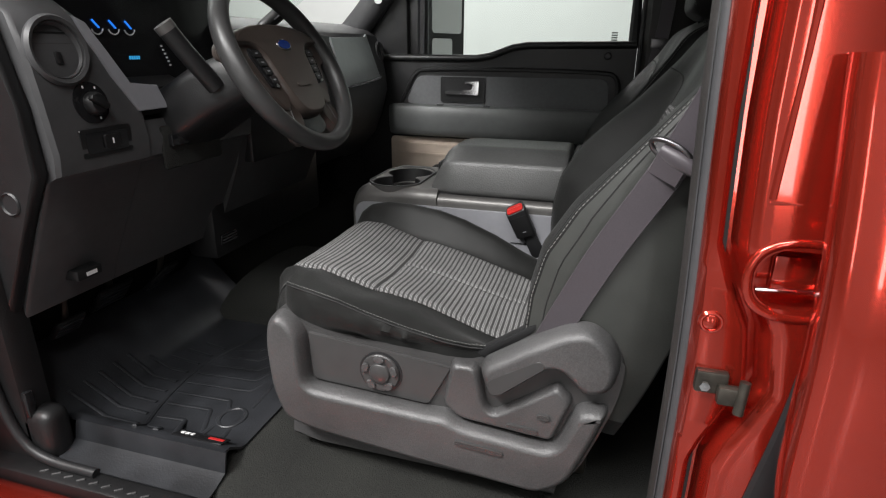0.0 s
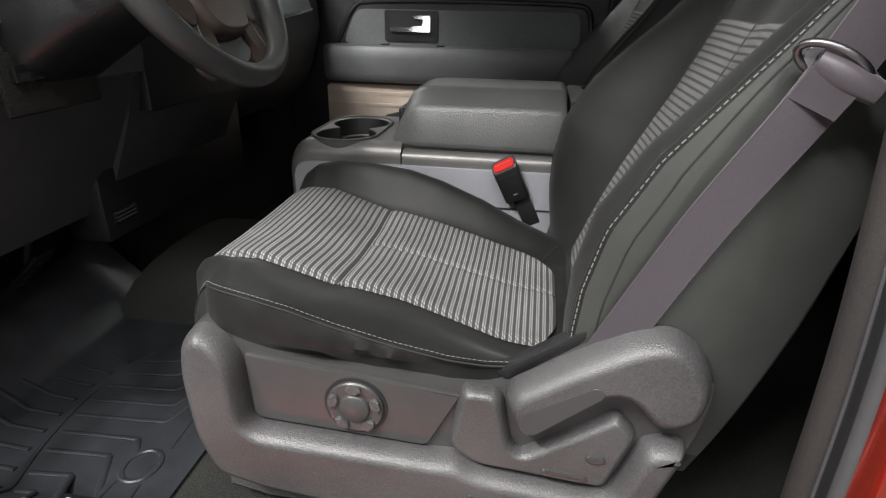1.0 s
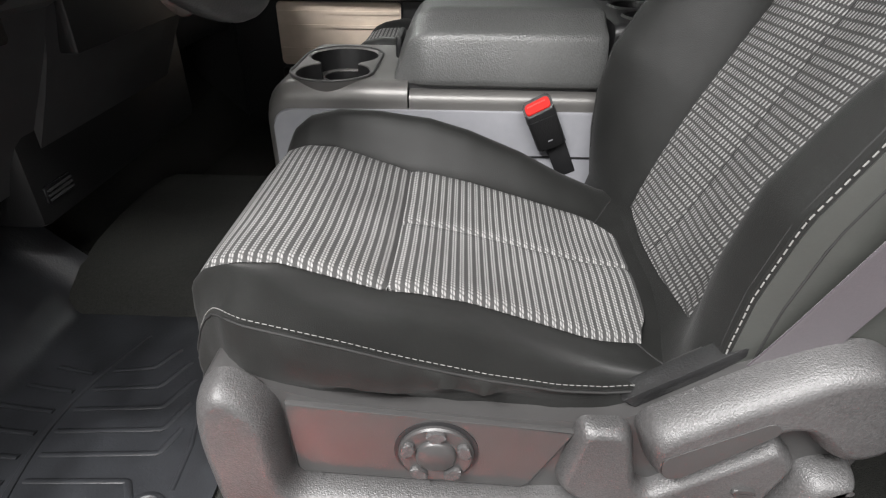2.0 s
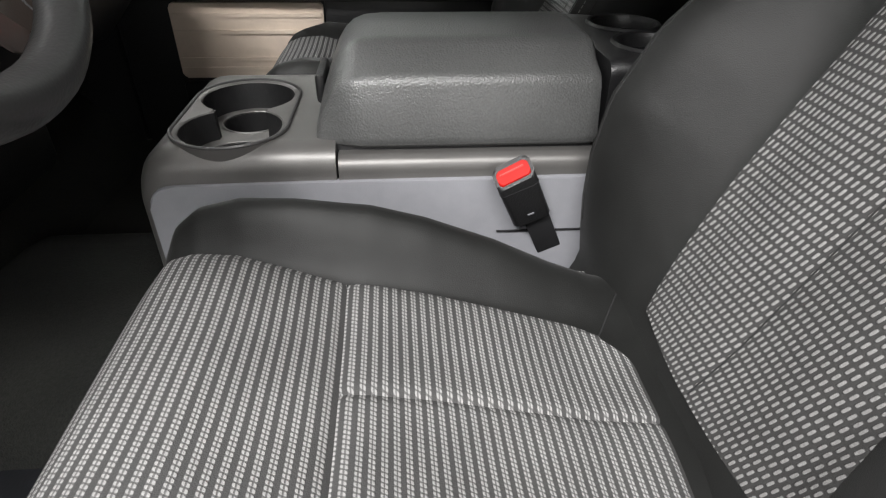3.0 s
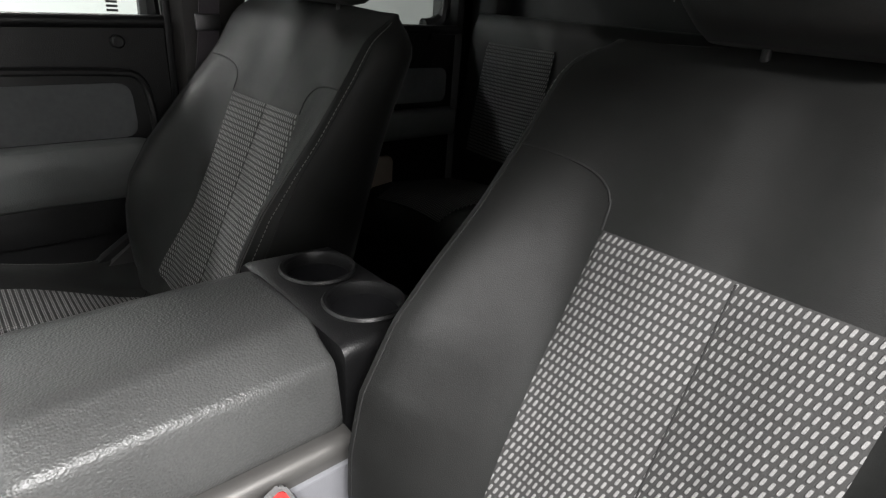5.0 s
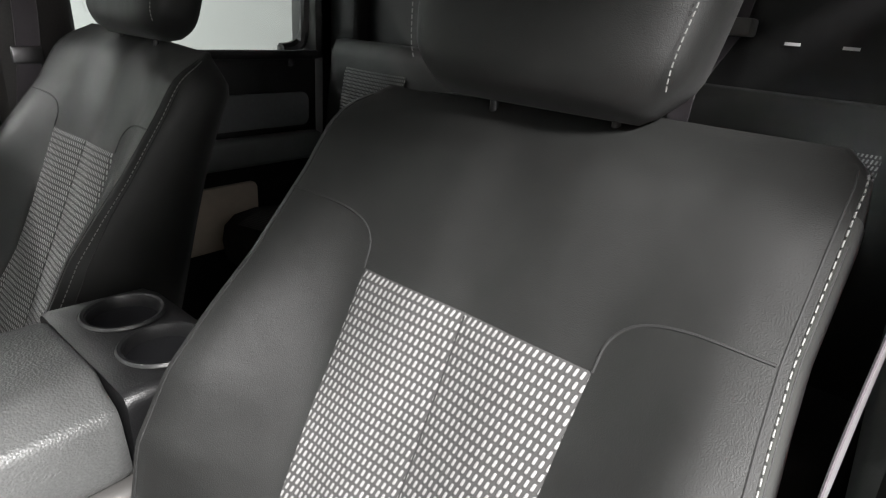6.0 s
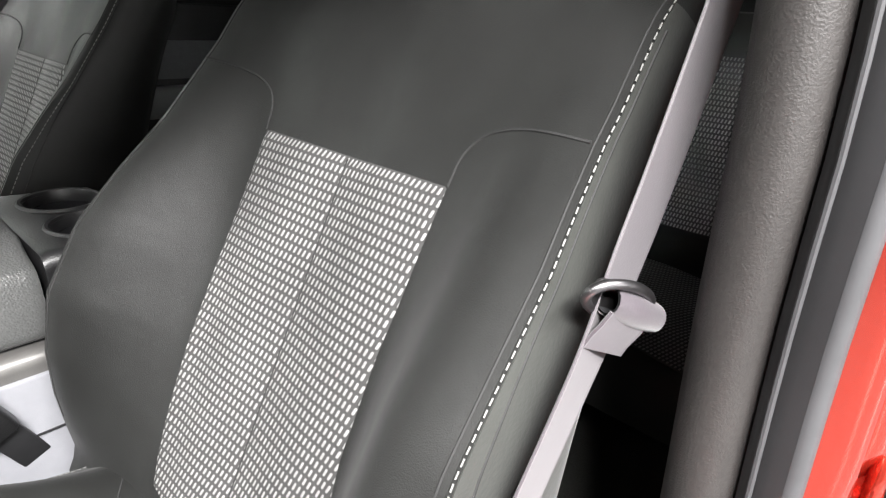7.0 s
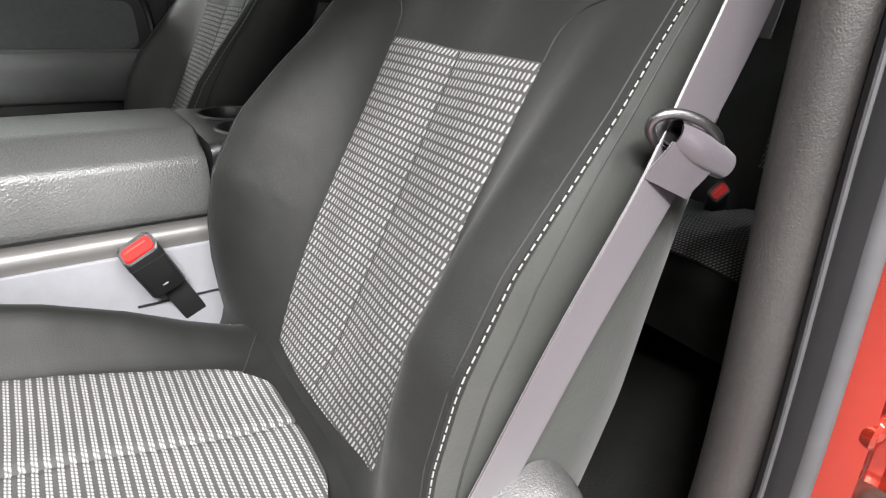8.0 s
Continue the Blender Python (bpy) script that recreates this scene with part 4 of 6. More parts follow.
def seat_belt():
    th = thing("seat_belt", (0.385, -0.315, 0.34), "mauve-grey seat belt webbing with a metal tongue, hanging beside the seat", "seat belt")
    keys = [(0.372, -0.304, 0.335), (0.392, -0.314, 0.388), (0.452, -0.321, 0.520), (0.512, -0.325, 0.630), (0.541, -0.325, 0.690), (0.572, -0.326, 0.762), (0.615, -0.330, 0.90), (0.662, -0.334, 1.06)]
    pts = curve_pts(keys, 60)
    dirs = []
    for p in pts:
        f = ease(0.60, 0.72, p.z)
        dirs.append(Vector((0.9, 0.0, -0.43)).lerp(Vector((0.97, -0.11, -0.2)), f))
    part("belt_webbing", ribbon(pts, dirs, 0.0475, 0.0016), M_BELT, th)
    # tongue with its slot bar, and the folded keeper loop over it
    c, t = Vector((0.527, -0.3265, 0.662)), Vector((0.42, 0.0, 0.90)).normalized()
    w = Vector((0.86, -0.30, -0.42)).normalized()
    w = (w - t * w.dot(t)).normalized()
    n = w.cross(t)
    if n.y > 0:
        n = -n
    m = Matrix.Translation(c) @ Matrix((w, t, n)).transposed().to_4x4()
    plate = part("tongue", prism(round_rect(0.000, 0.006, 0.062, 0.022, 0.010), 0.002, 0.0045, m, 0.001), M_TONGUE, th, "dull nickel belt tongue")
    loop_pts = [m @ Vector((-0.008 + 0.030 * math.cos(a), 0.006 + 0.012 * math.sin(a), 0.009 + 0.009 * math.sin(a))) for a in [2 * math.pi * k / 28 for k in range(30)]]
    part("tongue_loop", tube(loop_pts, 0.0036, 10), M_TONGUE, plate)
    loop = []
    for a in [2 * math.pi * k / 20 for k in range(20)]:
        loop.append((0.013 * math.cos(a) * 0.8, 0.010 * math.sin(a)))
    rings = []
    for k in range(9):
        s = -0.020 + 0.054 * k / 8
        fat = 1.0 + 0.25 * math.sin(math.pi * k / 8)
        rings.append([m @ Vector((s, 0.004 + y * fat - 0.002 * k / 8, 0.010 + x * fat * 0.9)) for x, y in loop])
    part("keeper_loop", loft(rings, cap=False), M_BELT, th, "folded webbing loop")
    inner = [[m @ Vector((s, 0.004 + y * 0.82, 0.010 + x * 0.72)) for x, y in loop] for s in (-0.0195, 0.0335)]
    part("loop_lining", loft(inner, cap=False), M_SEALDARK, th)
    flap = [m @ Vector((0, y, z)) for y, z in ((-0.002, 0.016), (-0.012, 0.012), (-0.022, 0.007), (-0.030, 0.0045))]
    part("keeper_flap", ribbon(flap, [w] * 4, 0.043, 0.0020), M_BELT, th, "doubled end of the webbing")
    return th


seat_belt()


# ---- steering wheel and column ----
def steering_wheel():
    c = Vector((-0.217, -0.032, 0.761))
    th = thing("steering_wheel", c, "charcoal leather-rimmed steering wheel with button pads on its spokes", "steering wheel")
    ti = radians(30)
    n = Vector((math.cos(ti), 0, math.sin(ti)))
    up = Vector((-math.sin(ti), 0, math.cos(ti)))
    right = Vector((0, 1, 0))
    m = Matrix.Translation(c) @ Matrix((right, up, n)).transposed().to_4x4()
    rings = []
    for i in range(73):
        a = 2 * math.pi * i / 72
        # the grips at the sides are a little fatter
        r = 0.0172 + 0.0015 * abs(math.cos(a)) ** 3
        rings.append([m @ Vector((math.cos(a) * (0.1765 + r * math.cos(b)), math.sin(a) * (0.1765 + r * math.cos(b)), 1.12 * r * math.sin(b))) for b in [2 * math.pi * k / 16 for k in range(16)]])
    bm = loft(rings, cap=False)
    bmesh.ops.remove_doubles(bm, verts=bm.verts, dist=1e-5)
    rim = part("rim", bm, M_WHEEL, th)
    for a in (150, 30):
        ring = [m @ Vector((math.cos(radians(a)) * (0.1765 + 0.0173 * math.cos(b)), math.sin(radians(a)) * (0.1765 + 0.0173 * math.cos(b)), 1.12 * 0.0173 * math.sin(b))) for b in [2 * math.pi * k / 20 for k in range(21)]]
        part("rim_seam", tube(ring, 0.0008, 5), M_SEAM, rim)
    half = [(0.035, 0.094), (0.090, 0.088), (0.140, 0.072), (0.160, 0.050), (0.156, 0.034), (0.120, 0.038), (0.086, 0.030), (0.078, -0.030), (0.062, -0.090), (0.040, -0.118)]
    pad = [(-x, y) for x, y in half] + half[::-1]
    hub = part("airbag_cover", moulded(smooth_poly(pad, 2), -0.045, 0.010, 0.012, m), M_HUB, th, "smooth charcoal airbag cover, a warm reflection tinted into its colour", sharp=50)
    part("lower_crease", prism(round_rect(0, -0.048, 0.052, 0.008, 0.0035), 0.006, 0.0125, m, 0.002), M_HUB, hub)
    part("emblem_rim", prism(circle(0.004, 0.039, 0.025, 32, 0.0125), 0.004, 0.0125, m, 0.0012), M_CHROME, hub)
    part("emblem", prism(circle(0.004, 0.039, 0.0215, 32, 0.0098), 0.0120, 0.0135, m, 0.0005), M_BLUE, hub, "blue oval badge")
    for sg in (-1, 1):
        sp = [(sg * 0.050, 0.060), (sg * 0.11, 0.066), (sg * 0.172, 0.056), (sg * 0.178, 0.020), (sg * 0.140, 0.004), (sg * 0.116, -0.040), (sg * 0.100, -0.098), (sg * 0.060, -0.090), (sg * 0.050, 0.0)]
        part("spoke", prism(smooth_poly(sp if sg > 0 else sp[::-1], 2), -0.030, -0.001, m, 0.006), M_HUB, th)
        lo = [(sg * 0.034, -0.086), (sg * 0.070, -0.080), (sg * 0.100, -0.088), (sg * 0.102, -0.122), (sg * 0.108, -0.150), (sg * 0.080, -0.170), (sg * 0.058, -0.138)]
        part("lower_spoke", prism(smooth_poly(lo if sg > 0 else lo[::-1], 2), -0.028, -0.006, m, 0.005), M_HUB, th)
        part("spoke_strip", tube([m @ Vector((sg * x, y, z)) for x, y, z in ((0.077, 0.03, -0.002), (0.076, -0.03, -0.002), (0.074, -0.08, -0.004), (0.086, -0.135, -0.007))], 0.0016, 8), M_TRIM, th)
        panel = [(sg * 0.082, 0.034), (sg * 0.116, 0.036), (sg * 0.121, 0.022), (sg * 0.106, -0.044), (sg * 0.080, -0.048)]
        sw = part("switch_panel", prism(panel if sg > 0 else panel[::-1], -0.004, 0.0035, m, 0.0015), M_BLACK_GLOSS, th, "black switch panel")
        for k in range(4):
            y = 0.024 - 0.0185 * k
            xo = 0.101 - 0.004 * k
            bt = part("switch_button", prism(round_rect(sg * xo, y, 0.026 - 0.002 * k, 0.0150, 0.002), 0.003, 0.0055, m, 0.001), M_BLACK, sw)
            part("button_mark", prism(round_rect(sg * xo, y, 0.008, 0.0026, 0.0005), 0.0052, 0.0060, m), M_GREY, bt)
    part("lower_insert", prism(smooth_poly([(-0.03, -0.082), (0.03, -0.082), (0.052, -0.128), (0.03, -0.150), (-0.03, -0.150), (-0.052, -0.128)], 2), -0.03, -0.012, m, 0.004), M_BLACK_GLOSS, th, "glossy black lower spoke insert")
    # column shroud and stalk
    sh = []
    for d, w, h, o in ((-0.035, 0.064, 0.046, 0.010), (-0.06, 0.086, 0.054, 0.020), (-0.16, 0.110, 0.062, 0.030), (-0.30, 0.110, 0.066, 0.030)):
        sh.append([m @ Vector((w * math.copysign(abs(math.cos(a)) ** 0.6, math.cos(a)), o + h * math.copysign(abs(math.sin(a)) ** 0.6, math.sin(a)), d)) for a in [2 * math.pi * k / 28 for k in range(28)]])
    part("column_shroud", loft(sh), M_BLACK, th, "charcoal plastic column shroud")
    st = [m @ Vector(v) for v in ((-0.098, 0.018, -0.115), (-0.118, 0.050, -0.11), (-0.143, 0.094, -0.105), (-0.162, 0.132, -0.10))]
    stalk = part("indicator_stalk", tube(curve_pts(st, 12), 0.0180, 16), M_BLACK, th, "black turn-signal stalk with a grey end")
    e = (st[-1] - st[-2]).normalized()
    part("stalk_cap", tube([st[-1] - e * 0.003, st[-1] + e * 0.007, st[-1] + e * 0.012], 0.0187, 18), M_CONSOLE, stalk, "grey end cap")
    part("ignition_surround", lathe([(0.001, 0.0), (0.024, 0.0), (0.024, 0.01), (0.019, 0.013), (0.016, 0.008), (0.001, 0.008)], basis(m @ Vector((0.07, -0.03, -0.13)), (1, 0, 0), (0, 0, 1)), 24), M_CONSOLE, th)
    return th


steering_wheel()


def gear_lever():
    th = thing("gear_lever", (-0.37, 0.06, 0.76), "black column gear lever with a rounded grip", "gear lever")
    part("lever_rod", tube(curve_pts([(-0.400, 0.050, 0.760), (-0.395, 0.095, 0.800), (-0.380, 0.130, 0.835)], 12), 0.007, 10), M_BLACK, th)
    a, b = Vector((-0.386, 0.120, 0.826)), Vector((-0.338, 0.178, 0.884))
    rings = []
    d = (b - a).normalized()
    e = d.cross(Vector((0, 0, 1))).normalized()
    f = d.cross(e)
    for k, r in ((0.0, 0.009), (0.03, 0.012), (0.3, 0.0150), (0.7, 0.0165), (0.92, 0.0160), (0.98, 0.0135), (1.0, 0.009)):
        rings.append([a.lerp(b, k) + e * (1.15 * r * math.cos(t)) + f * (r * math.sin(t)) for t in [2 * math.pi * i / 16 for i in range(16)]])
    grip = part("lever_grip", loft(rings), M_BLACK, th, "black rounded grip", sharp=60)
    c = a.lerp(b, 0.62) + e * 0.0188
    gm = Matrix.Translation(c) @ Matrix((d, f, e)).transposed().to_4x4()
    part("grip_mark", turned(box(-0.010, 0.010, -0.0015, 0.0015, -0.001, 0.0006), gm), M_GREY, grip)
    return th


gear_lever()


# ---- dashboard ----
def dashboard():
    th = thing("dashboard", (-0.6, 0.43, 0.3), "charcoal plastic dashboard with round vents and an instrument cluster", "dashboard")

    def section(y, p):
        return [Vector((x, y, z)) for x, z in p]

    # driver's side: upper face upright, lower part running forward; towards the passenger the shelf is lower
    drv = [(-0.95, 0.60), (-0.95, 0.885), (-0.72, 0.905), (-0.60, 0.895), (-0.505, 0.868), (-0.478, 0.845), (-0.462, 0.78), (-0.450, 0.70), (-0.440, 0.62), (-0.445, 0.585), (-0.470, 0.572), (-0.505, 0.50), (-0.575, 0.36), (-0.60, 0.30), (-0.66, 0.29)]
    mid = [(-0.95, 0.60), (-0.95, 0.872), (-0.72, 0.880), (-0.62, 0.874), (-0.54, 0.860), (-0.505, 0.838), (-0.475, 0.78), (-0.470, 0.70), (-0.475, 0.62), (-0.485, 0.56), (-0.500, 0.50), (-0.520, 0.45), (-0.560, 0.36), (-0.58, 0.30), (-0.66, 0.29)]
    pas = [(-0.95, 0.60), (-0.95, 0.865), (-0.75, 0.880), (-0.63, 0.878), (-0.56, 0.862), (-0.525, 0.840), (-0.500, 0.76), (-0.490, 0.70), (-0.485, 0.64), (-0.500, 0.58), (-0.520, 0.52), (-0.545, 0.46), (-0.60, 0.40), (-0.64, 0.36), (-0.70, 0.34)]

    def clipped(y):
        top = float(np.interp(y, [-0.300, -0.281, -0.250, -0.2205, -0.2035], [0.90, 0.838, 0.786, 0.728, 0.722]))
        return section(y, [(x, min(z, top)) for x, z in drv])

    rings = [section(-0.412, [(x - 0.006, z - 0.002) for x, z in drv]), section(-0.405, drv)] + [clipped(y) for y in (-0.300, -0.281, -0.250, -0.2205, -0.2050)]
    part("knee_panel_side", loft(rings), M_DASH, th)
    rings = [section(0.15, mid), section(0.30, mid), section(0.60, mid), section(0.68, pas), section(1.10, pas), section(1.19, [(x - 0.004, z - 0.006) for x, z in pas]), section(1.235, [(x - 0.016, z - 0.016) for x, z in pas]), section(1.258, [(x - 0.034, z - 0.026) for x, z in pas])]
    part("dash_body", loft(rings), M_DASH, th)
    # behind the wheel: hood, sunken cluster, lower cover
    low = [(-0.95, 0.45), (-0.62, 0.655), (-0.455, 0.655), (-0.444, 0.62), (-0.449, 0.585), (-0.474, 0.572), (-0.505, 0.50), (-0.575, 0.36), (-0.60, 0.30), (-0.66, 0.29)]
    part("knee_panel", loft([section(-0.2035, low), section(0.1485, low)]), M_DASH, th)
    hood = [(-0.95, 0.86), (-0.95, 0.885), (-0.72, 0.915), (-0.60, 0.925), (-0.525, 0.920), (-0.515, 0.910), (-0.53, 0.898), (-0.60, 0.895), (-0.64, 0.875)]
    part("cluster_hood", loft([section(-0.335, [(x, z - 0.018) for x, z in hood]), section(-0.2035, hood), section(-0.15, [(x, z + 0.012) for x, z in hood]), section(0.09, [(x, z + 0.012) for x, z in hood]), section(0.1485, hood)]), M_BLACK, th)
    part("cluster_face", box(-0.66, -0.528, -0.32, 0.1485, 0.70, 0.90), M_BLACK_GLOSS, th, "black instrument cluster face")
    # grey bezel down the side and foot of the cluster
    part("bezel_foot", prism([(-0.60, 0.74), (-0.53, 0.735), (-0.478, 0.715), (-0.462, 0.664), (-0.60, 0.66)], 0.02, 0.199, XZ, 0.003), M_BLACK, th)
    bez = [(-0.302, 0.845), (-0.280, 0.835), (-0.252, 0.787), (-0.220, 0.727), (-0.152, 0.722), (-0.136, 0.676), (-0.214, 0.676), (-0.256, 0.742), (-0.277, 0.787)]
    mface = Matrix.Translation((-0.461, 0, 0)) @ Matrix(((0, 0, 1, 0), (1, 0, 0, 0), (0, 1, 0, 0), (0, 0, 0, 1)))
    bmf = prism(bez, -0.003, 0.004, mface, 0.002)
    for v in bmf.verts:
        v.co.x += -(v.co.z - 0.70) * 0.16 + 0.012
    part("bezel_face", bmf, M_GREY, th, "cool grey cluster surround")
    gm = Matrix.Translation((-0.5275, 0, 0)) @ Matrix(((0, 0, 1, 0), (1, 0, 0, 0), (0, 1, 0, 0), (0, 0, 0, 1)))
    for k in range(4):
        y = -0.238 + 0.040 * k
        arc = [(y + 0.014 * math.cos(a), 0.830 + 0.014 * math.sin(a)) for a in np.linspace(radians(200), radians(345), 10)]
        part("gauge_scale", tube([(-0.527, p[0], p[1]) for p in arc], 0.0014, 6), M_WHITE, th)
        part("gauge_needle", tube([(-0.526, y + 0.004, 0.828), (-0.526, y - 0.010, 0.842)], 0.0017, 6), M_GAUGE, th, "lit blue needle")
    for k in range(6):
        part("gauge_number", prism(round_rect(-0.222 + 0.006 * k, 0.790 - 0.009 * k, 0.006, 0.0045, 0.0005), 0, 0.001, gm), M_WHITE, th)
        part("gauge_number", prism(round_rect(-0.035 + 0.004 * k, 0.795 - 0.008 * k, 0.006, 0.004, 0.0005), 0, 0.001, gm), M_WHITE, th)
    for k in range(5):
        part("display_digit", prism(round_rect(-0.128 + 0.006 * k, 0.772, 0.004, 0.007, 0.0004), 0, 0.001, gm), M_DISPLAY, th, "lit blue mileage bar")
    # round air vents
    for x, y, z, size in ((-0.462, -0.352, 0.788, 1.0), (-0.508, 1.172, 0.776, 0.68)):
        vm = Matrix.Translation((x, y, z)) @ Euler((0, radians(83), 0)).to_matrix().to_4x4() @ Matrix.Scale(size, 4)
        vent = part("air_vent", lathe([(0.056, -0.004), (0.058, 0.004), (0.054, 0.010), (0.048, 0.008), (0.045, -0.01), (0.044, -0.03), (0.001, -0.03)], vm, 40, False), M_DASH, th, "round charcoal air vent")
        part("vent_ring", lathe([(0.0455, -0.006), (0.0475, 0.003), (0.045, 0.0045), (0.041, -0.004)], vm, 40, False), M_DASH, vent)
        part("vent_well", lathe([(0.043, -0.012), (0.043, -0.028), (0.001, -0.028)], vm, 32, False), M_BLACK_GLOSS, vent)
        for k in range(4):
            s = -0.027 + 0.018 * k
            L = math.sqrt(max(0.0001, 0.040 ** 2 - s * s))
            part("vent_slat", turned(box(-0.0015, 0.0015, -L, L, -0.02, -0.004), vm @ Matrix.Translation((s, 0, 0)) @ Euler((0, radians(22), 0)).to_matrix().to_4x4()), M_BLACK, vent)
        part("vent_tab", turned(box(-0.010, 0.010, -0.006, 0.006, -0.006, 0.003, 0.002), vm @ Matrix.Translation((0.012, 0.0, 0))), M_BLACK, vent)
    # light switch and the switch plate below it
    km = Matrix.Translation((-0.4505, -0.315, 0.700)) @ Euler((0, radians(82), 0)).to_matrix().to_4x4()
    pl = part("light_switch_plate", lathe([(0.036, -0.002), (0.036, 0.002), (0.032, 0.0025), (0.001, 0.0025)], km, 36), M_BLACK_GLOSS, th)
    kn = part("light_switch", lathe([(0.021, 0.002), (0.020, 0.012), (0.016, 0.018), (0.001, 0.019)], km @ Matrix.Translation((0.002, 0.003, 0)), 28), M_BLACK, th, "black rotary light switch")
    part("switch_grip", turned(box(-0.019, 0.019, -0.005, 0.005, 0.016, 0.026, 0.002), km @ Euler((0, 0, radians(60))).to_matrix().to_4x4()), M_BLACK, kn)
    for a in (100, 150, 200, 20):
        part("switch_mark", turned(box(-0.0022, 0.0022, -0.0012, 0.0012, 0.0022, 0.0034), km @ Matrix.Translation((0.029 * math.cos(radians(a)), 0.029 * math.sin(radians(a)), 0))), M_WHITE, pl)
    pm = Matrix.Translation((-0.444, -0.303, 0.632)) @ Matrix(((0, 0, 1, 0), (1, 0, 0, 0), (0, 1, 0, 0), (0, 0, 0, 1)))
    sp = part("brake_switch_plate", prism(round_rect(0, 0, 0.112, 0.050, 0.004), -0.004, 0.0035, pm, 0.0015), M_BLACK, th, "black switch plate")
    part("switch_well", prism(round_rect(0, 0, 0.092, 0.036, 0.003), 0.003, 0.0045, pm), M_BLACK_GLOSS, sp)
    part("rocker_switch", prism(round_rect(0.008, 0, 0.034, 0.024, 0.002), 0.004, 0.0085, pm, 0.0015), M_BLACK, sp)
    part("switch_mark", prism(round_rect(0.008, 0, 0.003, 0.010, 0.0005), 0.0084, 0.0092, pm), M_WHITE, sp)
    # ignition pocket, its shade painted as a near-black block, and trims under the column
    part("column_pocket_shade", box(-0.452, -0.4425, -0.165, 0.02, 0.550, 0.640, 0.006), M_CARPET, th, "near-black block painting the shade of the open pocket beneath the column")
    part("pocket_bracket", box(-0.443, -0.432, -0.15, -0.10, 0.598, 0.622, 0.002), M_BLACK_GLOSS, th)
    part("release_handle", box(-0.585, -0.545, -0.335, -0.275, 0.350, 0.372, 0.004), M_BLACK, th)
    part("handle_label", box(-0.5445, -0.5435, -0.315, -0.290, 0.356, 0.364), M_WHITE, th)
    # centre stack below, with a dark storage pocket
    part("stack_panel", box(-0.50, -0.470, 0.18, 0.66, 0.50, 0.83, 0.004), M_BLACK, th)
    part("stack_foot", box(-0.66, -0.56, 0.10, 0.70, 0.235, 0.50, 0.02), M_BLACK, th)
    vp = part("foot_vent", box(-0.60, -0.556, 0.12, 0.19, 0.275, 0.305, 0.004), M_BLACK_GLOSS, th)
    for k in range(3):
        part("vent_slat", box(-0.557, -0.553, 0.124, 0.186, 0.280 + 0.008 * k, 0.283 + 0.008 * k), M_DASH, vp)
    # grey glove box face with a pale strip
    face = [Vector((x, y, z)) for y, z, x in ((0.74, 0.824, -0.518), (1.035, 0.826, -0.518), (1.060, 0.842, -0.524), (1.112, 0.676, -0.487), (0.78, 0.660, -0.485))]
    pn = bmesh.new()
    a = [pn.verts.new(p) for p in face]
    b = [pn.verts.new(p + Vector((0.008, 0, 0.002))) for p in face]
    pn.faces.new(a[::-1])
    pn.faces.new(b)
    for i in range(5):
        pn.faces.new((a[i], a[(i + 1) % 5], b[(i + 1) % 5], b[i]))
    bmesh.ops.bevel(pn, geom=pn.edges[:], offset=0.003, segments=2, affect="EDGES")
    part("glove_panel", pn, M_SILVER, th, "silver-grey dash panel")
    part("glove_strip", tube([(-0.476, 0.78, 0.658), (-0.477, 1.00, 0.667), (-0.479, 1.10, 0.676), (-0.480, 1.112, 0.680)], 0.0042, 8), M_CHROME, th, "satin metal trim strip")
    part("panel_seam", tube([(-0.4995, 0.76, 0.757), (-0.4995, 1.078, 0.765)], 0.0009, 5), M_SEALDARK, th)
    part("top_speaker", lathe([(0.001, 0.0), (0.06, 0.0), (0.058, 0.006), (0.001, 0.008)], Matrix.Translation((-0.66, 0.30, 0.899)), 32), M_BLACK, th)
    return th


dashboard()


# ---- pedals and floor ----
def pedal(name, x, y, z, w, h, label, tilt=38):
    th = thing(name, (x, y, z), label, "pedal", "pedals")
    m = Matrix.Translation((x, y, z)) @ Euler((0, radians(tilt), 0)).to_matrix().to_4x4()
    pad = part("pedal_pad", turned(box(-0.006, 0.006, -w / 2, w / 2, -h / 2, h / 2, 0.005), m), M_BLACK, th)
    for k in range(4):
        zz = -h / 2 + h * (k + 1) / 5
        part("pad_rib", turned(box(0.005, 0.009, -w / 2 + 0.008, w / 2 - 0.008, zz - 0.003, zz + 0.003, 0.001), m), M_MAT, pad)
    part("pedal_arm", tube([m @ Vector((-0.004, 0, 0.0)), m @ Vector((-0.04, 0, 0.06)), m @ Vector((-0.05, 0, 0.20))], 0.008, 8), M_STEEL, th)


pedal("brake_pedal", -0.70, -0.13, 0.215, 0.10, 0.075, "black rubber brake pedal on a steel arm")
pedal("accelerator_pedal", -0.70, 0.03, 0.20, 0.05, 0.13, "black rubber accelerator pedal on a steel arm", 48)
pedal("parking_brake_pedal", -0.66, -0.29, 0.215, 0.075, 0.05, "black rubber parking brake pedal on a steel arm")

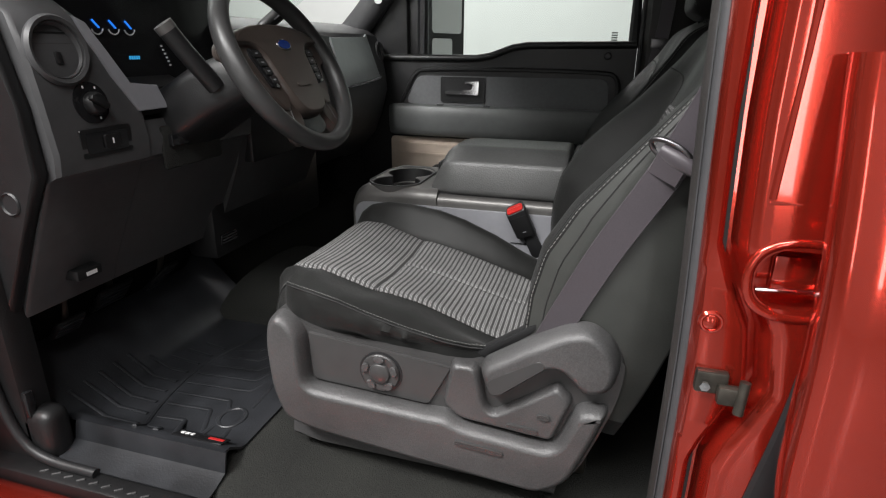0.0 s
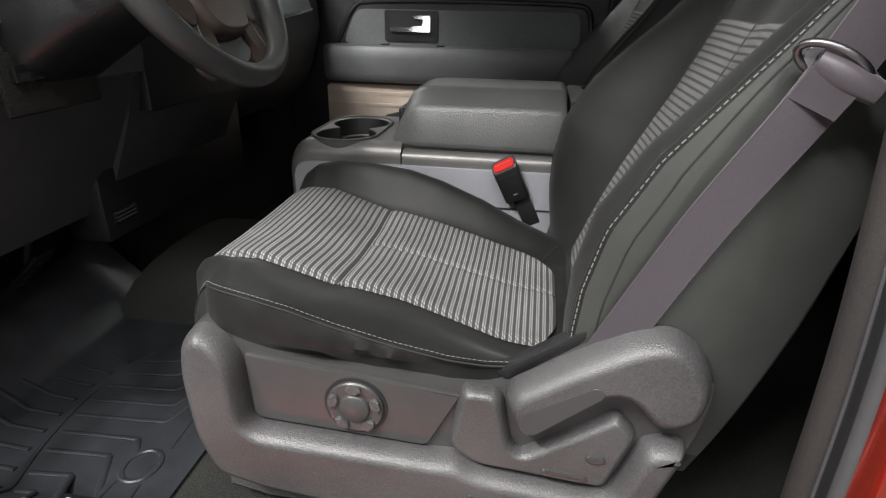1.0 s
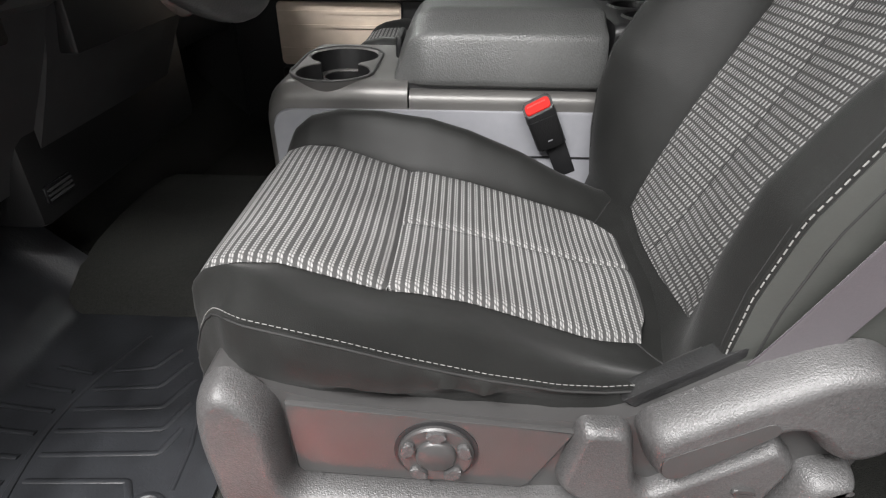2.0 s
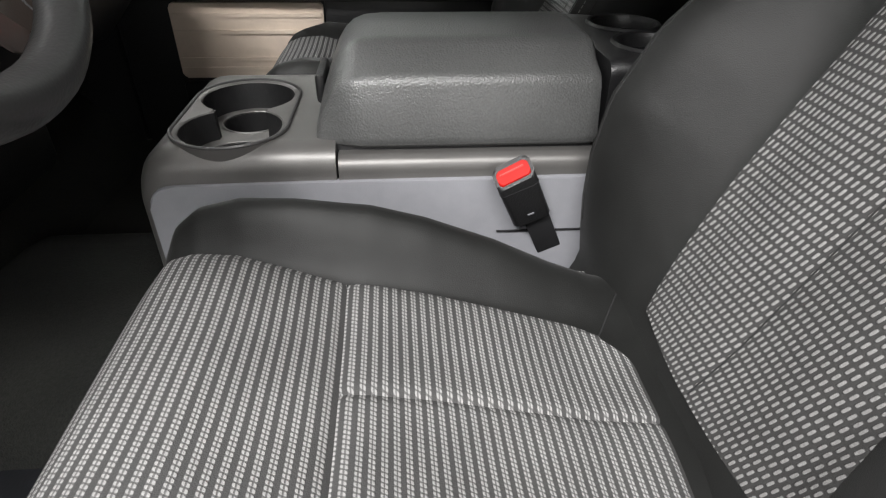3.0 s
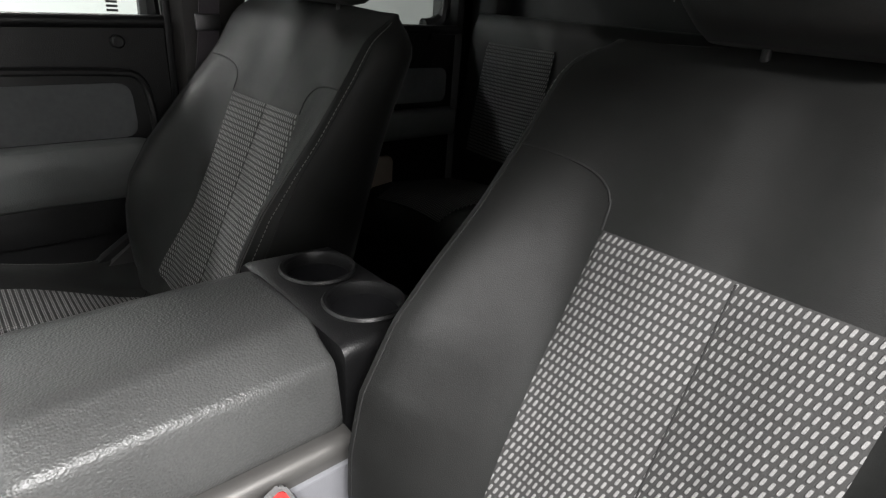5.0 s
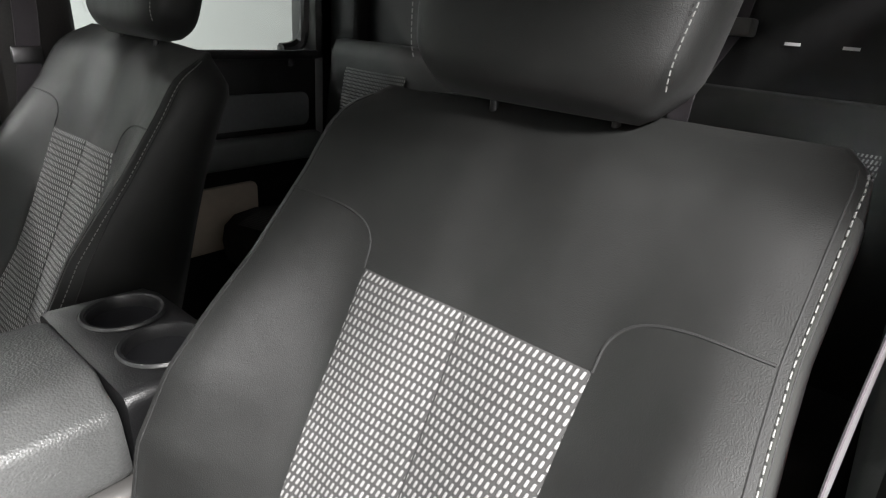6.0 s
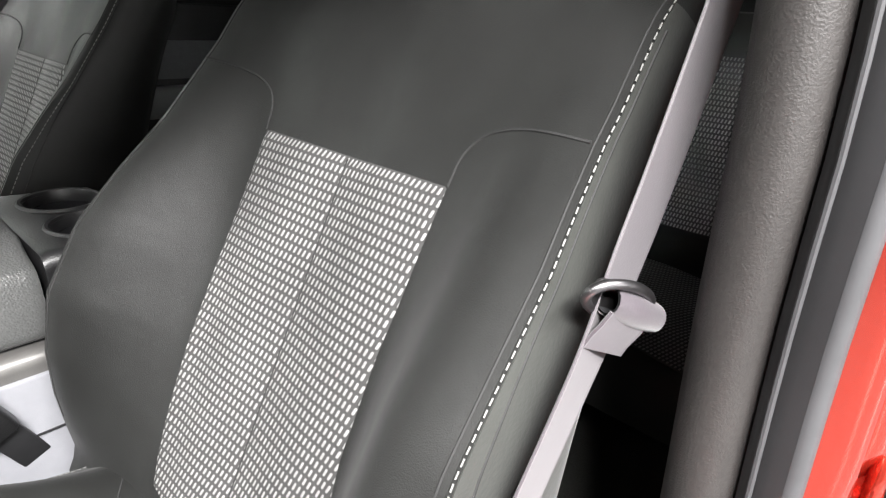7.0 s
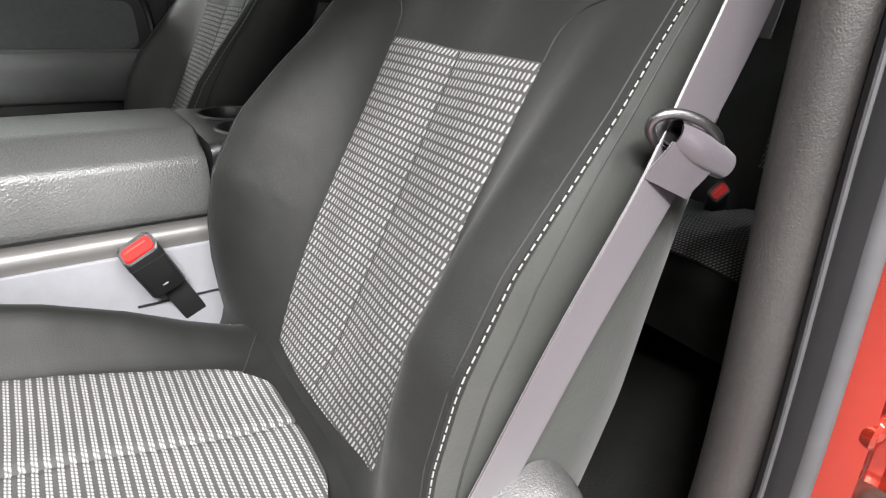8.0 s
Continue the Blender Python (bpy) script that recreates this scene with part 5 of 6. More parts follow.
part("floor_carpet", loft([[Vector((x, y, z)) for y, z in ((-0.47, -0.06), (-0.46, -0.012), (-0.43, 0.012), (-0.36, 0.030), (0.27, 0.030), (1.22, 0.030), (1.30, 0.0), (1.32, -0.06))] for x in (-0.62, 0.2, 0.62, 1.6)]), M_CARPET)
tagged(bpy.data.objects["floor_carpet"], "black pile carpet over the cabin floor", "carpet", kind="structure")
part("toe_board", prism([(-0.60, -0.04), (-0.62, 0.028), (-0.80, 0.20), (-0.92, 0.60), (-1.0, 0.60), (-1.0, -0.04)], -1.30, 0.44, XZ), M_CARPET)
tagged(bpy.data.objects["toe_board"], "black carpeted toe board under the dashboard", "toe board", kind="structure")
part("tunnel", prism(smooth_poly([(0.10, -0.02), (0.20, 0.12), (0.66, 0.12), (0.76, -0.02)], 2), -0.62, 0.2, Matrix(((0, 0, 1, 0), (1, 0, 0, 0), (0, 1, 0, 0), (0, 0, 0, 1)))), M_CARPET)
tagged(bpy.data.objects["tunnel"], "black carpeted floor tunnel beneath the console", "floor tunnel", kind="structure")


def floor_mat():
    th = thing("floor_mat", (-0.40, -0.10, 0.03), "black moulded rubber floor mat with raised ribs", "floor mat")

    def mat_z(x, y):
        front = max(0.0, -0.60 - x)
        z = 0.036 + front * 0.95 + 0.03 * ease(-0.33, -0.385, y) * ease(-0.66, -0.58, x)
        z += 0.05 * ease(0.16, 0.24, y) * (1 - 0.4 * ease(-0.3, -0.2, x))
        return z

    rows = []
    for i in range(41):
        x = -0.74 + 0.535 * i / 40
        rows.append([(x, -0.392 + 0.63 * j / 40, mat_z(x, -0.392 + 0.63 * j / 40)) for j in range(41)])
    tray = part("mat_tray", sheet(rows, -0.005), M_MAT, th)
    # outer flap down to the sill
    rows = [[(x, y, z) for y, z in ((-0.392, mat_z(x, -0.392)), (-0.397, 0.048), (-0.403, 0.024), (-0.432, 0.013), (-0.458, 0.008))] for x in np.linspace(-0.56, -0.20, 12)]
    part("sill_flap", sheet(rows, -0.004), M_MAT, th)

    def rib(pts, r=0.0058, flat=0.42):
        return part("mat_rib", tube([(x, y, mat_z(x, y) + 0.0005) for x, y in pts], r, 8, flat), M_MAT, tray)

    spine = curve_pts([(-0.432, -0.376, 0), (-0.471, -0.247, 0), (-0.486, -0.126, 0), (-0.472, -0.025, 0), (-0.436, 0.083, 0)], 40)
    rib([(p.x, p.y) for p in spine], 0.0050, 0.7)

    def spine_x(y):
        return float(np.interp(y, [p.y for p in spine], [p.x for p in spine]))

    # bars towards the pedals
    for k in range(9):
        y = -0.345 + 0.0415 * k
        end = -0.645 if k < 5 else -0.645 + 0.024 * (k - 4)
        rib([(spine_x(y) - 0.014, y), ((spine_x(y) + end) / 2, y + 0.004), (end, y + 0.012)])
    # angled bars towards the seat, the front ones bent to the door, the rear ones to the console
    for y, bx, ex, ey in ((-0.346, -0.400, -0.385, -0.371), (-0.305, -0.374, -0.346, -0.362), (-0.258, -0.345, -0.309, -0.330), (-0.216, -0.325, -0.305, -0.246)):
        x0 = spine_x(y) + 0.014
        rib([(x0, y), ((x0 + bx) / 2, y + 0.003), (bx - 0.004, y + 0.006), (bx, y + 0.004), (ex, ey)])
    for y, bx, ex, ey in ((-0.174, -0.305, -0.292, -0.120), (-0.132, -0.318, -0.300, -0.070), (-0.090, -0.338, -0.312, -0.020), (-0.048, -0.362, -0.335, 0.020), (-0.006, -0.390, -0.365, 0.050)):
        x0 = spine_x(y) + 0.014
        rib([(x0, y), ((x0 + bx) / 2, y + 0.005), (bx - 0.004, y + 0.010), (bx, y + 0.013), (ex, ey)])
    rib([(-0.262, -0.222), (-0.266, -0.15), (-0.285, -0.06), (-0.315, 0.02)], 0.0040)
    ring = [(-0.285 + 0.027 * math.cos(a), -0.262 + 0.033 * math.sin(a)) for a in [2 * math.pi * k / 24 for k in range(25)]]
    rib(ring, 0.0055, 0.6)
    for sg in (-1, 1):
        rib([(-0.285 + sg * 0.020, -0.298), (-0.285 + sg * 0.024, -0.338)], 0.0050)
    lx, ly = -0.283, -0.362
    lab = part("mat_label", turned(box(-0.058, 0.058, -0.016, 0.016, 0.0, 0.003, 0.001), Matrix.Translation((lx, ly, mat_z(lx, ly) + 0.0035)) @ Euler((radians(-20), 0, 0)).to_matrix().to_4x4()), M_BLACK_GLOSS, th, "glossy black label plate with white and red marks")
    for k, (dx, w, mm) in enumerate(((-0.042, 0.008, M_WHITE), (-0.031, 0.008, M_WHITE), (-0.020, 0.007, M_WHITE), (0.036, 0.034, M_REDPRINT))):
        part("label_mark", turned(box(dx - w / 2, dx + w / 2, -0.004, 0.004, 0.003, 0.0042), Matrix.Translation((lx, ly, mat_z(lx, ly) + 0.0035)) @ Euler((radians(-20), 0, 0)).to_matrix().to_4x4()), mm, lab)
    return th


floor_mat()


# ---- passenger side: doors, pillars, mirror ----
def door_poly_front():
    return [(-0.66, -0.08), (-0.66, 0.752), (-0.40, 0.752), (-0.12, 0.754), (-0.06, 0.764), (0.03, 0.797), (0.09, 0.806), (0.505, 0.812), (0.505, -0.08)]


def front_door():
    th = thing("front_door", (-0.1, 1.31, 0.0), "dark grey front passenger door panel, closed, with a chrome handle", "car door", "car doors")
    part("door_shell", prism(door_poly_front(), -1.40, -1.275, XZ, 0.004), M_BLACK, th)
    part("sill_cap", tube([(-0.63, 1.272, 0.752), (-0.40, 1.272, 0.752), (-0.12, 1.272, 0.754), (-0.06, 1.272, 0.764), (0.03, 1.272, 0.797), (0.09, 1.272, 0.806), (0.50, 1.272, 0.812)], 0.014, 10), M_BLACK, th)
    # raised surround and cloth insert
    sur = smooth_poly([(-0.475, 0.52), (-0.43, 0.60), (-0.385, 0.690), (-0.34, 0.712), (0.40, 0.712), (0.445, 0.690), (0.455, 0.60), (0.455, 0.50)], 2)
    part("insert_surround", prism(sur, -1.279, -1.262, XZ, 0.006), M_BLACK, th)
    lip = [(x, 1.262, z) for x, z in sur if z > 0.56]
    part("surround_lip", tube(sorted(lip, key=lambda p: math.atan2(p[2] - 0.50, p[0] - 0.02)), 0.009, 8), M_BLACK, th)
    ins = fillet([(-0.425, 0.565), (-0.372, 0.682), (0.412, 0.684), (0.418, 0.565)], 0.03)
    part("insert_panel", prism(ins, -1.263, -1.2575, XZ, 0.003), M_GREYCLOTH, th, "grey cloth door insert")
    bez = prism(round_rect(-0.171, 0.629, 0.190, 0.102, 0.005), -1.2600, -1.2500, XZ, 0.002)
    bezel = part("handle_bezel", bez, M_BLACK, th, "black handle bezel")
    part("handle_well", prism(round_rect(-0.172, 0.636, 0.148, 0.064, 0.006), -1.2505, -1.2490, XZ, 0.0006), M_SEALDARK, bezel)
    part("door_handle", prism(fillet([(-0.243, 0.611), (-0.243, 0.624), (-0.168, 0.624), (-0.164, 0.630), (-0.128, 0.630), (-0.124, 0.652), (-0.158, 0.654), (-0.158, 0.664), (-0.100, 0.664), (-0.100, 0.610)], 0.003), -1.2500, -1.236, XZ, 0.003), M_CHROME, bezel, "chrome door handle")
    # armrest
    rings = []
    for x, k in ((-0.492, 0.55), (-0.488, 0.78), (-0.475, 0.93), (-0.45, 1.0), (-0.2, 1.0), (0.2, 1.0), (0.39, 1.0), (0.415, 0.93), (0.427, 0.75), (0.430, 0.5)):
        pr = [(1.275, 0.560), (1.245, 0.566), (1.222, 0.566), (1.208, 0.560), (1.200, 0.545), (1.198, 0.52), (1.203, 0.47), (1.212, 0.445), (1.225, 0.435), (1.275, 0.432)]
        rings.append([Vector((x, 1.275 + (y - 1.275) * k, 0.5 + (z - 0.5) * (0.6 + 0.4 * k))) for y, z in pr])
    part("armrest", loft(rings), M_ARM, th, "dark grey padded armrest")
    for x in (-0.26, -0.06):
        part("switch_tab", box(x - 0.014, x + 0.014, 1.218, 1.236, 0.564, 0.570, 0.002), M_BLACK, th)
    # lower panel with a pale map pocket
    part("lower_panel", prism([(-0.09, 0.34), (-0.09, 0.428), (0.44, 0.428), (0.44, 0.34)], -1.28, -1.262, XZ, 0.004), M_BLACK, th)
    pk = part("map_pocket", prism(round_rect(-0.295, 0.325, 0.40, 0.195, 0.012), -1.282, -1.258, XZ, 0.005), M_TAN, th, "pale tan plastic map pocket")
    for z, d in ((0.392, 0.004), (0.350, 0.006), (0.278, 0.005), (0.252, 0.003)):
        part("pocket_rib", prism(round_rect(-0.295, z, 0.392, 0.010, 0.004), -1.262, -1.258 + d, XZ, 0.002), M_TAN, pk)
    part("speaker_base", box(-0.50, 0.46, 1.255, 1.285, 0.02, 0.215, 0.01), M_BLACK, th)
    part("lock_button", lathe([(0.001, 0.0), (0.014, 0.0), (0.014, 0.012), (0.010, 0.016), (0.001, 0.016)], Matrix.Translation((0.40, 1.268, 0.77)) @ Euler((radians(90), 0, 0)).to_matrix().to_4x4(), 16), M_BLACK, th)
    part("window_frame", tube([(-0.372, 1.335, 0.72), (-0.366, 1.325, 0.98), (-0.35, 1.30, 1.20), (0.48, 1.30, 1.22), (0.492, 1.335, 0.80)], 0.024, 8), M_SEALDARK, th)
    g = part("window_pane", prism([(-0.40, 0.74), (-0.36, 1.2), (0.48, 1.22), (0.505, 0.80), (0.05, 0.79), (-0.1, 0.745)], -1.338, -1.334, XZ), M_GLASS, th, "clear window pane")
    g.visible_shadow = False
    for k in range(4):
        part("window_sticker", box(0.405, 0.428, 1.3325, 1.3332, 0.826 + 0.009 * k, 0.831 + 0.009 * k), M_GREYCLOTH, g)
    part("sail_backing", prism([(-0.62, 0.74), (-0.60, 0.94), (-0.44, 1.16), (-0.36, 1.16), (-0.375, 0.74)], -1.350, -1.318, XZ, 0.004), M_BLACK, th)
    part("sail_panel", prism([(-0.66, 0.74), (-0.66, 0.90), (-0.60, 0.96), (-0.427, 1.10), (-0.424, 0.74)], -1.345, -1.285, XZ, 0.006), M_BLACK, th)
    return th


front_door()


def rear_door():
    th = thing("rear_door", (1.05, 1.31, 0.0), "dark grey rear passenger door panel, closed, below a window", "car door", "car doors")
    part("door_shell", prism([(0.66, -0.08), (0.66, 0.81), (1.40, 0.812), (1.40, -0.08)], -1.40, -1.275, XZ, 0.004), M_BLACK, th)
    part("sill_cap", tube([(0.67, 1.272, 0.81), (1.40, 1.272, 0.812)], 0.014, 10), M_BLACK, th)
    part("insert_panel", prism(round_rect(1.06, 0.645, 0.60, 0.105, 0.02), -1.279, -1.262, XZ, 0.004), M_GREYCLOTH, th, "grey cloth door insert")
    part("armrest", box(0.72, 1.39, 1.225, 1.28, 0.485, 0.575, 0.018, 3), M_ARM, th, "dark grey padded armrest")
    part("map_pocket", prism(round_rect(0.95, 0.33, 0.40, 0.20, 0.015), -1.282, -1.258, XZ, 0.005), M_TAN, th, "pale tan plastic map pocket")
    part("lock_button", lathe([(0.001, 0.0), (0.012, 0.0), (0.012, 0.012), (0.001, 0.014)], Matrix.Translation((1.29, 1.268, 0.79)) @ Euler((radians(90), 0, 0)).to_matrix().to_4x4(), 16), M_BLACK, th)
    part("window_frame", tube(curve_pts([(0.70, 1.335, 0.80), (0.70, 1.31, 1.18), (0.80, 1.30, 1.22), (1.31, 1.30, 1.21), (1.392, 1.31, 1.12), (1.402, 1.325, 0.90), (1.375, 1.335, 0.835), (1.31, 1.335, 0.822)], 40), 0.02, 8), M_BLACK, th)
    part("window_pane", prism([(0.70, 0.80), (0.70, 1.2), (1.40, 1.2), (1.40, 0.80)], -1.338, -1.334, XZ), M_TINT, th, "tinted window pane")
    part("corner_trim", prism([(1.398, 0.80), (1.398, 1.25), (1.47, 1.25), (1.47, 0.80)], -1.40, -1.27, XZ, 0.01), M_BLACK, th)
    return th


rear_door()


def side_mirror():
    th = thing("door_mirror", (-0.38, 1.50, 0.78), "black tall tow mirror outside the passenger window", "door mirror")
    # the glass looks rearward, turned a little to the driver
    m = basis((-0.322, 1.535, 0.0), (0.28, 0.96, 0), (0, 0, 1))
    part("mirror_housing", prism(round_rect(0.0, 0.910, 0.300, 0.385, 0.03), -0.075, 0.0, m, 0.012), M_BLACK, th)
    part("mirror_glass", prism(round_rect(-0.004, 0.962, 0.250, 0.215, 0.016), -0.002, 0.004, m, 0.002), M_MIRROR, th)
    part("spotter_glass", prism(round_rect(-0.044, 0.792, 0.168, 0.080, 0.012), -0.002, 0.004, m, 0.002), M_MIRROR, th)
    part("mirror_arm", box(-0.44, -0.36, 1.38, 1.50, 0.80, 0.84, 0.008), M_BLACK, th)


side_mirror()


def b_pillar_far():
    th = thing("passenger_pillar", (0.58, 1.30, 0.0), "dark grey pillar trim between the passenger side doors", "car pillar")
    part("pillar_trim", loft([[Vector((x, y - 0.05 * ease(0.5, 1.25, z), z)) for x, y in ((0.525, 1.40), (0.525, 1.30), (0.54, 1.275), (0.57, 1.265), (0.665, 1.27), (0.690, 1.29), (0.695, 1.40))] for z in np.linspace(-0.05, 1.27, 9)]), M_PILLAR, th)
    part("painted_jamb", box(0.508, 0.524, 1.306, 1.40, -0.05, 0.785, 0.003), M_RED, th, "red painted door jamb")
    part("door_seal", box(0.5065, 0.5245, 1.286, 1.302, 0.60, 1.25, 0.004), M_SEALDARK, th, "black rubber door seal")
    part("belt_webbing", ribbon(curve_pts([(0.60, 1.235, 1.12), (0.585, 1.215, 0.85), (0.54, 1.205, 0.62), (0.45, 1.19, 0.36)], 20), [Vector((1, 0, 0))] * 20, 0.047, 0.002), M_BELT, th, "mauve-grey belt webbing")
    part("belt_tongue", box(0.548, 0.606, 1.203, 1.213, 0.80, 0.835, 0.004), M_TONGUE, th)


b_pillar_far()


# ---- driver's side pillar, painted jamb and rear door skin ----
def lean(z):
    """How far the cabin's side leans inward at a height."""
    return 0.020 * ease(0.35, 0.80, z) + 0.014 * ease(0.75, 0.98, z)


def driver_pillar():
    th = thing("driver_pillar", (0.60, -0.44, 0.0), "warm grey grained pillar trim behind the open driver's doorway", "car pillar")
    zs = np.linspace(-0.02, 1.28, 27)
    prof = [(0.640, -0.434), (0.5655, -0.434), (0.556, -0.430), (0.5485, -0.422), (0.5465, -0.412), (0.549, -0.402), (0.556, -0.392), (0.570, -0.384), (0.600, -0.378), (0.66, -0.376), (0.70, -0.384), (0.70, -0.434)]
    part("pillar_trim", loft([[Vector((x - 0.012 * ease(0.4, 0.9, z), y + lean(z), z)) for x, y in prof] for z in zs]), M_PILLAR, th, sharp=60)
    # door seal: dark bulb, pale lips
    part("seal_base", loft([[Vector((x - 0.012 * ease(0.4, 0.9, z), y + lean(z), z)) for x, y in ((0.585, -0.435), (0.5595, -0.4345), (0.553, -0.440), (0.5505, -0.452), (0.551, -0.462), (0.558, -0.468), (0.585, -0.468))] for z in zs]), M_SEALDARK, th)
    part("seal_lip", loft([[Vector((x - 0.012 * ease(0.4, 0.9, z), y + lean(z), z)) for x, y in ((0.5560, -0.4600), (0.5508, -0.4604), (0.5500, -0.4635), (0.5535, -0.4685), (0.5590, -0.4715), (0.5620, -0.4690), (0.5600, -0.4630))] for z in zs]), M_SEAL, th, "grey rubber seal lip", sharp=70)
    part("seal_lip", tube([(0.5522 - 0.012 * ease(0.4, 0.9, z), -0.4425 + lean(z), z) for z in zs], 0.0022, 8), M_SEAL, th, "grey rubber seal lip")
    return th


driver_pillar()


def jamb_x(z):
    """The line of the channel pressed into the painted jamb."""
    return float(np.interp(z, [0.0, 0.20, 0.27, 0.35, 0.43, 0.50, 0.55, 0.60, 0.66, 0.85, 1.2], [0.566, 0.567, 0.572, 0.597, 0.632, 0.624, 0.602, 0.585, 0.584, 0.590, 0.606]))


def body_side():
    th = thing("truck_body_side", (0.62, -0.50, 0.0), "glossy metallic red painted door jamb of the truck", "truck body")
    rows = []
    for z in np.linspace(-0.10, 1.28, 231):
        g = jamb_x(z)
        o = lean(z)
        w = 0.017
        x0 = 0.5605
        xs = [(x0, -0.462), (x0 + 0.002, -0.478), (x0 + 0.006, -0.4865)]
        a = max(g - w, x0 + 0.009)
        xs += [(a, -0.489), (a + 0.004, -0.485), (a + 0.007, -0.466), (a + 0.012, -0.458), (a + 0.022, -0.458), (a + 0.027, -0.466), (a + 0.032, -0.492), (a + 0.038, -0.500), (a + 0.044, -0.5015), (a + 0.05, -0.502), (max(a + 0.055, 0.665), -0.503), (max(a + 0.06, 0.70), -0.50), (0.76, -0.485)]
        rows.append([(x - 0.012 * ease(0.4, 0.9, z), y + o, z) for x, y in xs])
    pressing = sheet(rows, -0.004)
    opening = [f for f in pressing.faces if 0.534 < f.calc_center_median().z < 0.602 and 0.606 < f.calc_center_median().x < 0.705]
    bmesh.ops.delete(pressing, geom=opening, context="FACES")
    jamb = part("painted_jamb", pressing, M_RED, th, sharp=50)
    zb = 0.57
    hole = smooth_poly([(0.607, 0.531), (0.607, 0.603), (0.70, 0.607), (0.70, 0.533)], 3)
    fm = Matrix.Translation((0, lean(zb), 0)) @ XZ
    lip = [(x, -0.5035 + lean(z), z) for x, z in smooth_poly([(0.600, 0.525), (0.600, 0.609), (0.70, 0.613), (0.70, 0.527)], 3)]
    part("latch_pocket_rim", tube(lip + lip[:2], 0.0058, 10), M_RED, jamb)
    deep = bmesh.new()
    for d0, d1, grow in ((0.470, 0.474, 0.004), (0.474, 0.503, 0.0)):
        if grow:
            join_into(deep, prism([(x, z) for x, z in hole], d0, d1, fm))
        else:
            outer = [(0.655 + (x - 0.655) * 1.06, zb + (z - zb) * 1.06) for x, z in hole]
            join_into(deep, loft([[fm @ Vector((x, z, d)) for x, z in o] for o, d in ((outer, d0), (outer, d1), (hole, d1), (hole, d0), (outer, d0))], cap=False))
    part("latch_pocket", deep, M_RED, jamb)
    part("latch_pin", tube([(0.612, -0.496 + lean(zb), 0.552), (0.690, -0.496 + lean(zb), 0.556)], 0.0032, 10), M_CHROME, jamb, "bright steel latch pin")
    part("latch_case", box(0.628, 0.672, -0.486 + lean(zb), -0.474 + lean(zb), 0.545, 0.590, 0.004), M_RED, jamb)
    part("crease_shelf", box(0.607, 0.70, -0.5065 + lean(0.65), -0.4985 + lean(0.65), 0.648, 0.654, 0.002), M_RED, jamb)
    part("crease_post", tube([(0.610, -0.503 + lean(0.66), 0.655), (0.616, -0.503 + lean(0.8), 0.80), (0.622, -0.503 + lean(1.0), 1.0)], 0.005, 8), M_RED, jamb)
    pm = Matrix.Translation((0.5745, -0.4885 + lean(0.505), 0.505)) @ XZ
    part("jamb_plug", lathe([(0.0145, -0.004), (0.0145, 0.002), (0.012, 0.0045), (0.0105, 0.0045), (0.010, 0.003), (0.006, 0.006), (0.001, 0.007)], pm, 28), M_RED, jamb, "round red painted plug")
    # greasy steel check bracket
    br = thing("striker_bracket", (0.59, -0.50, 0.43), "greasy steel striker bracket bolted to the red jamb", "door striker")
    part("bracket_plate", box(0.566, 0.602, -0.500, -0.487, 0.420, 0.448, 0.003), M_STEEL, br)
    part("bracket_arm", box(0.590, 0.616, -0.510, -0.497, 0.412, 0.436, 0.004), M_STEEL, br)
    part("bracket_roller", tube([(0.614, -0.512, 0.406), (0.617, -0.507, 0.446)], 0.006, 12), M_STEEL, br)
    part("bracket_bolt", lathe([(0.001, 0.0), (0.006, 0.0), (0.006, 0.004), (0.001, 0.005)], Matrix.Translation((0.576, -0.503, 0.432)) @ XZ, 6), M_CHROME, br)
    return th


body_side()


def rear_door_skin():
    th = thing("rear_door", (1.0, -0.55, 0.0), "glossy metallic red outer skin of the closed rear door", "car door", "car doors")
    rows = []
    for z in np.linspace(-0.40, 0.80, 36):
        o = 0.075 * ease(0.45, 1.1, z) - 0.012 * ease(0.62, 0.45, abs(z - 0.2))
        xe = 0.652 + 0.02 * ease(0.40, 0.2, z) - 0.006 * ease(0.5, 0.8, z)
        rows.append([(xe + dx, -0.58 + dy + o, z) for dx, dy in ((0.045, 0.055), (0.012, 0.050), (0.002, 0.042), (0.0, 0.030), (0.001, 0.012), (0.005, 0.004), (0.012, 0.0), (0.035, -0.003), (0.10, -0.006), (0.30, -0.010), (0.80, -0.010))])
    part("door_skin", sheet(rows, -0.004), M_RED, th, sharp=50)
    part("inner_panel", box(0.75, 1.42, -0.47, -0.41, -0.08, 0.81, 0.02), M_BLACK, th)
    part("armrest", box(0.80, 1.38, -0.415, -0.36, 0.485, 0.575, 0.018, 3), M_ARM, th)
    part("window_frame", tube([(0.74, -0.45, 0.80), (0.75, -0.40, 1.22), (1.35, -0.40, 1.22), (1.36, -0.45, 0.82)], 0.025, 8), M_BLACK, th)
    part("window_pane", prism([(0.72, 0.79), (0.74, 1.24), (1.37, 1.24), (1.37, 0.79)], 0.440, 0.444, XZ), M_TINTDARK, th, "dark tinted window pane")
    gap = [[Vector((x, y + lean(z), z)) for x, y in ((0.700, -0.5045), (0.669 - 0.042 * ease(0.53, 0.15, z), -0.5075), (0.672 - 0.040 * ease(0.53, 0.15, z), -0.5125), (0.688, -0.518), (0.700, -0.512))] for z in np.linspace(-0.09, 0.52, 24)]
    part("rubber_strip", loft(gap), M_SEALDARK, th, "black rubber door seal")
    return th


rear_door_skin()


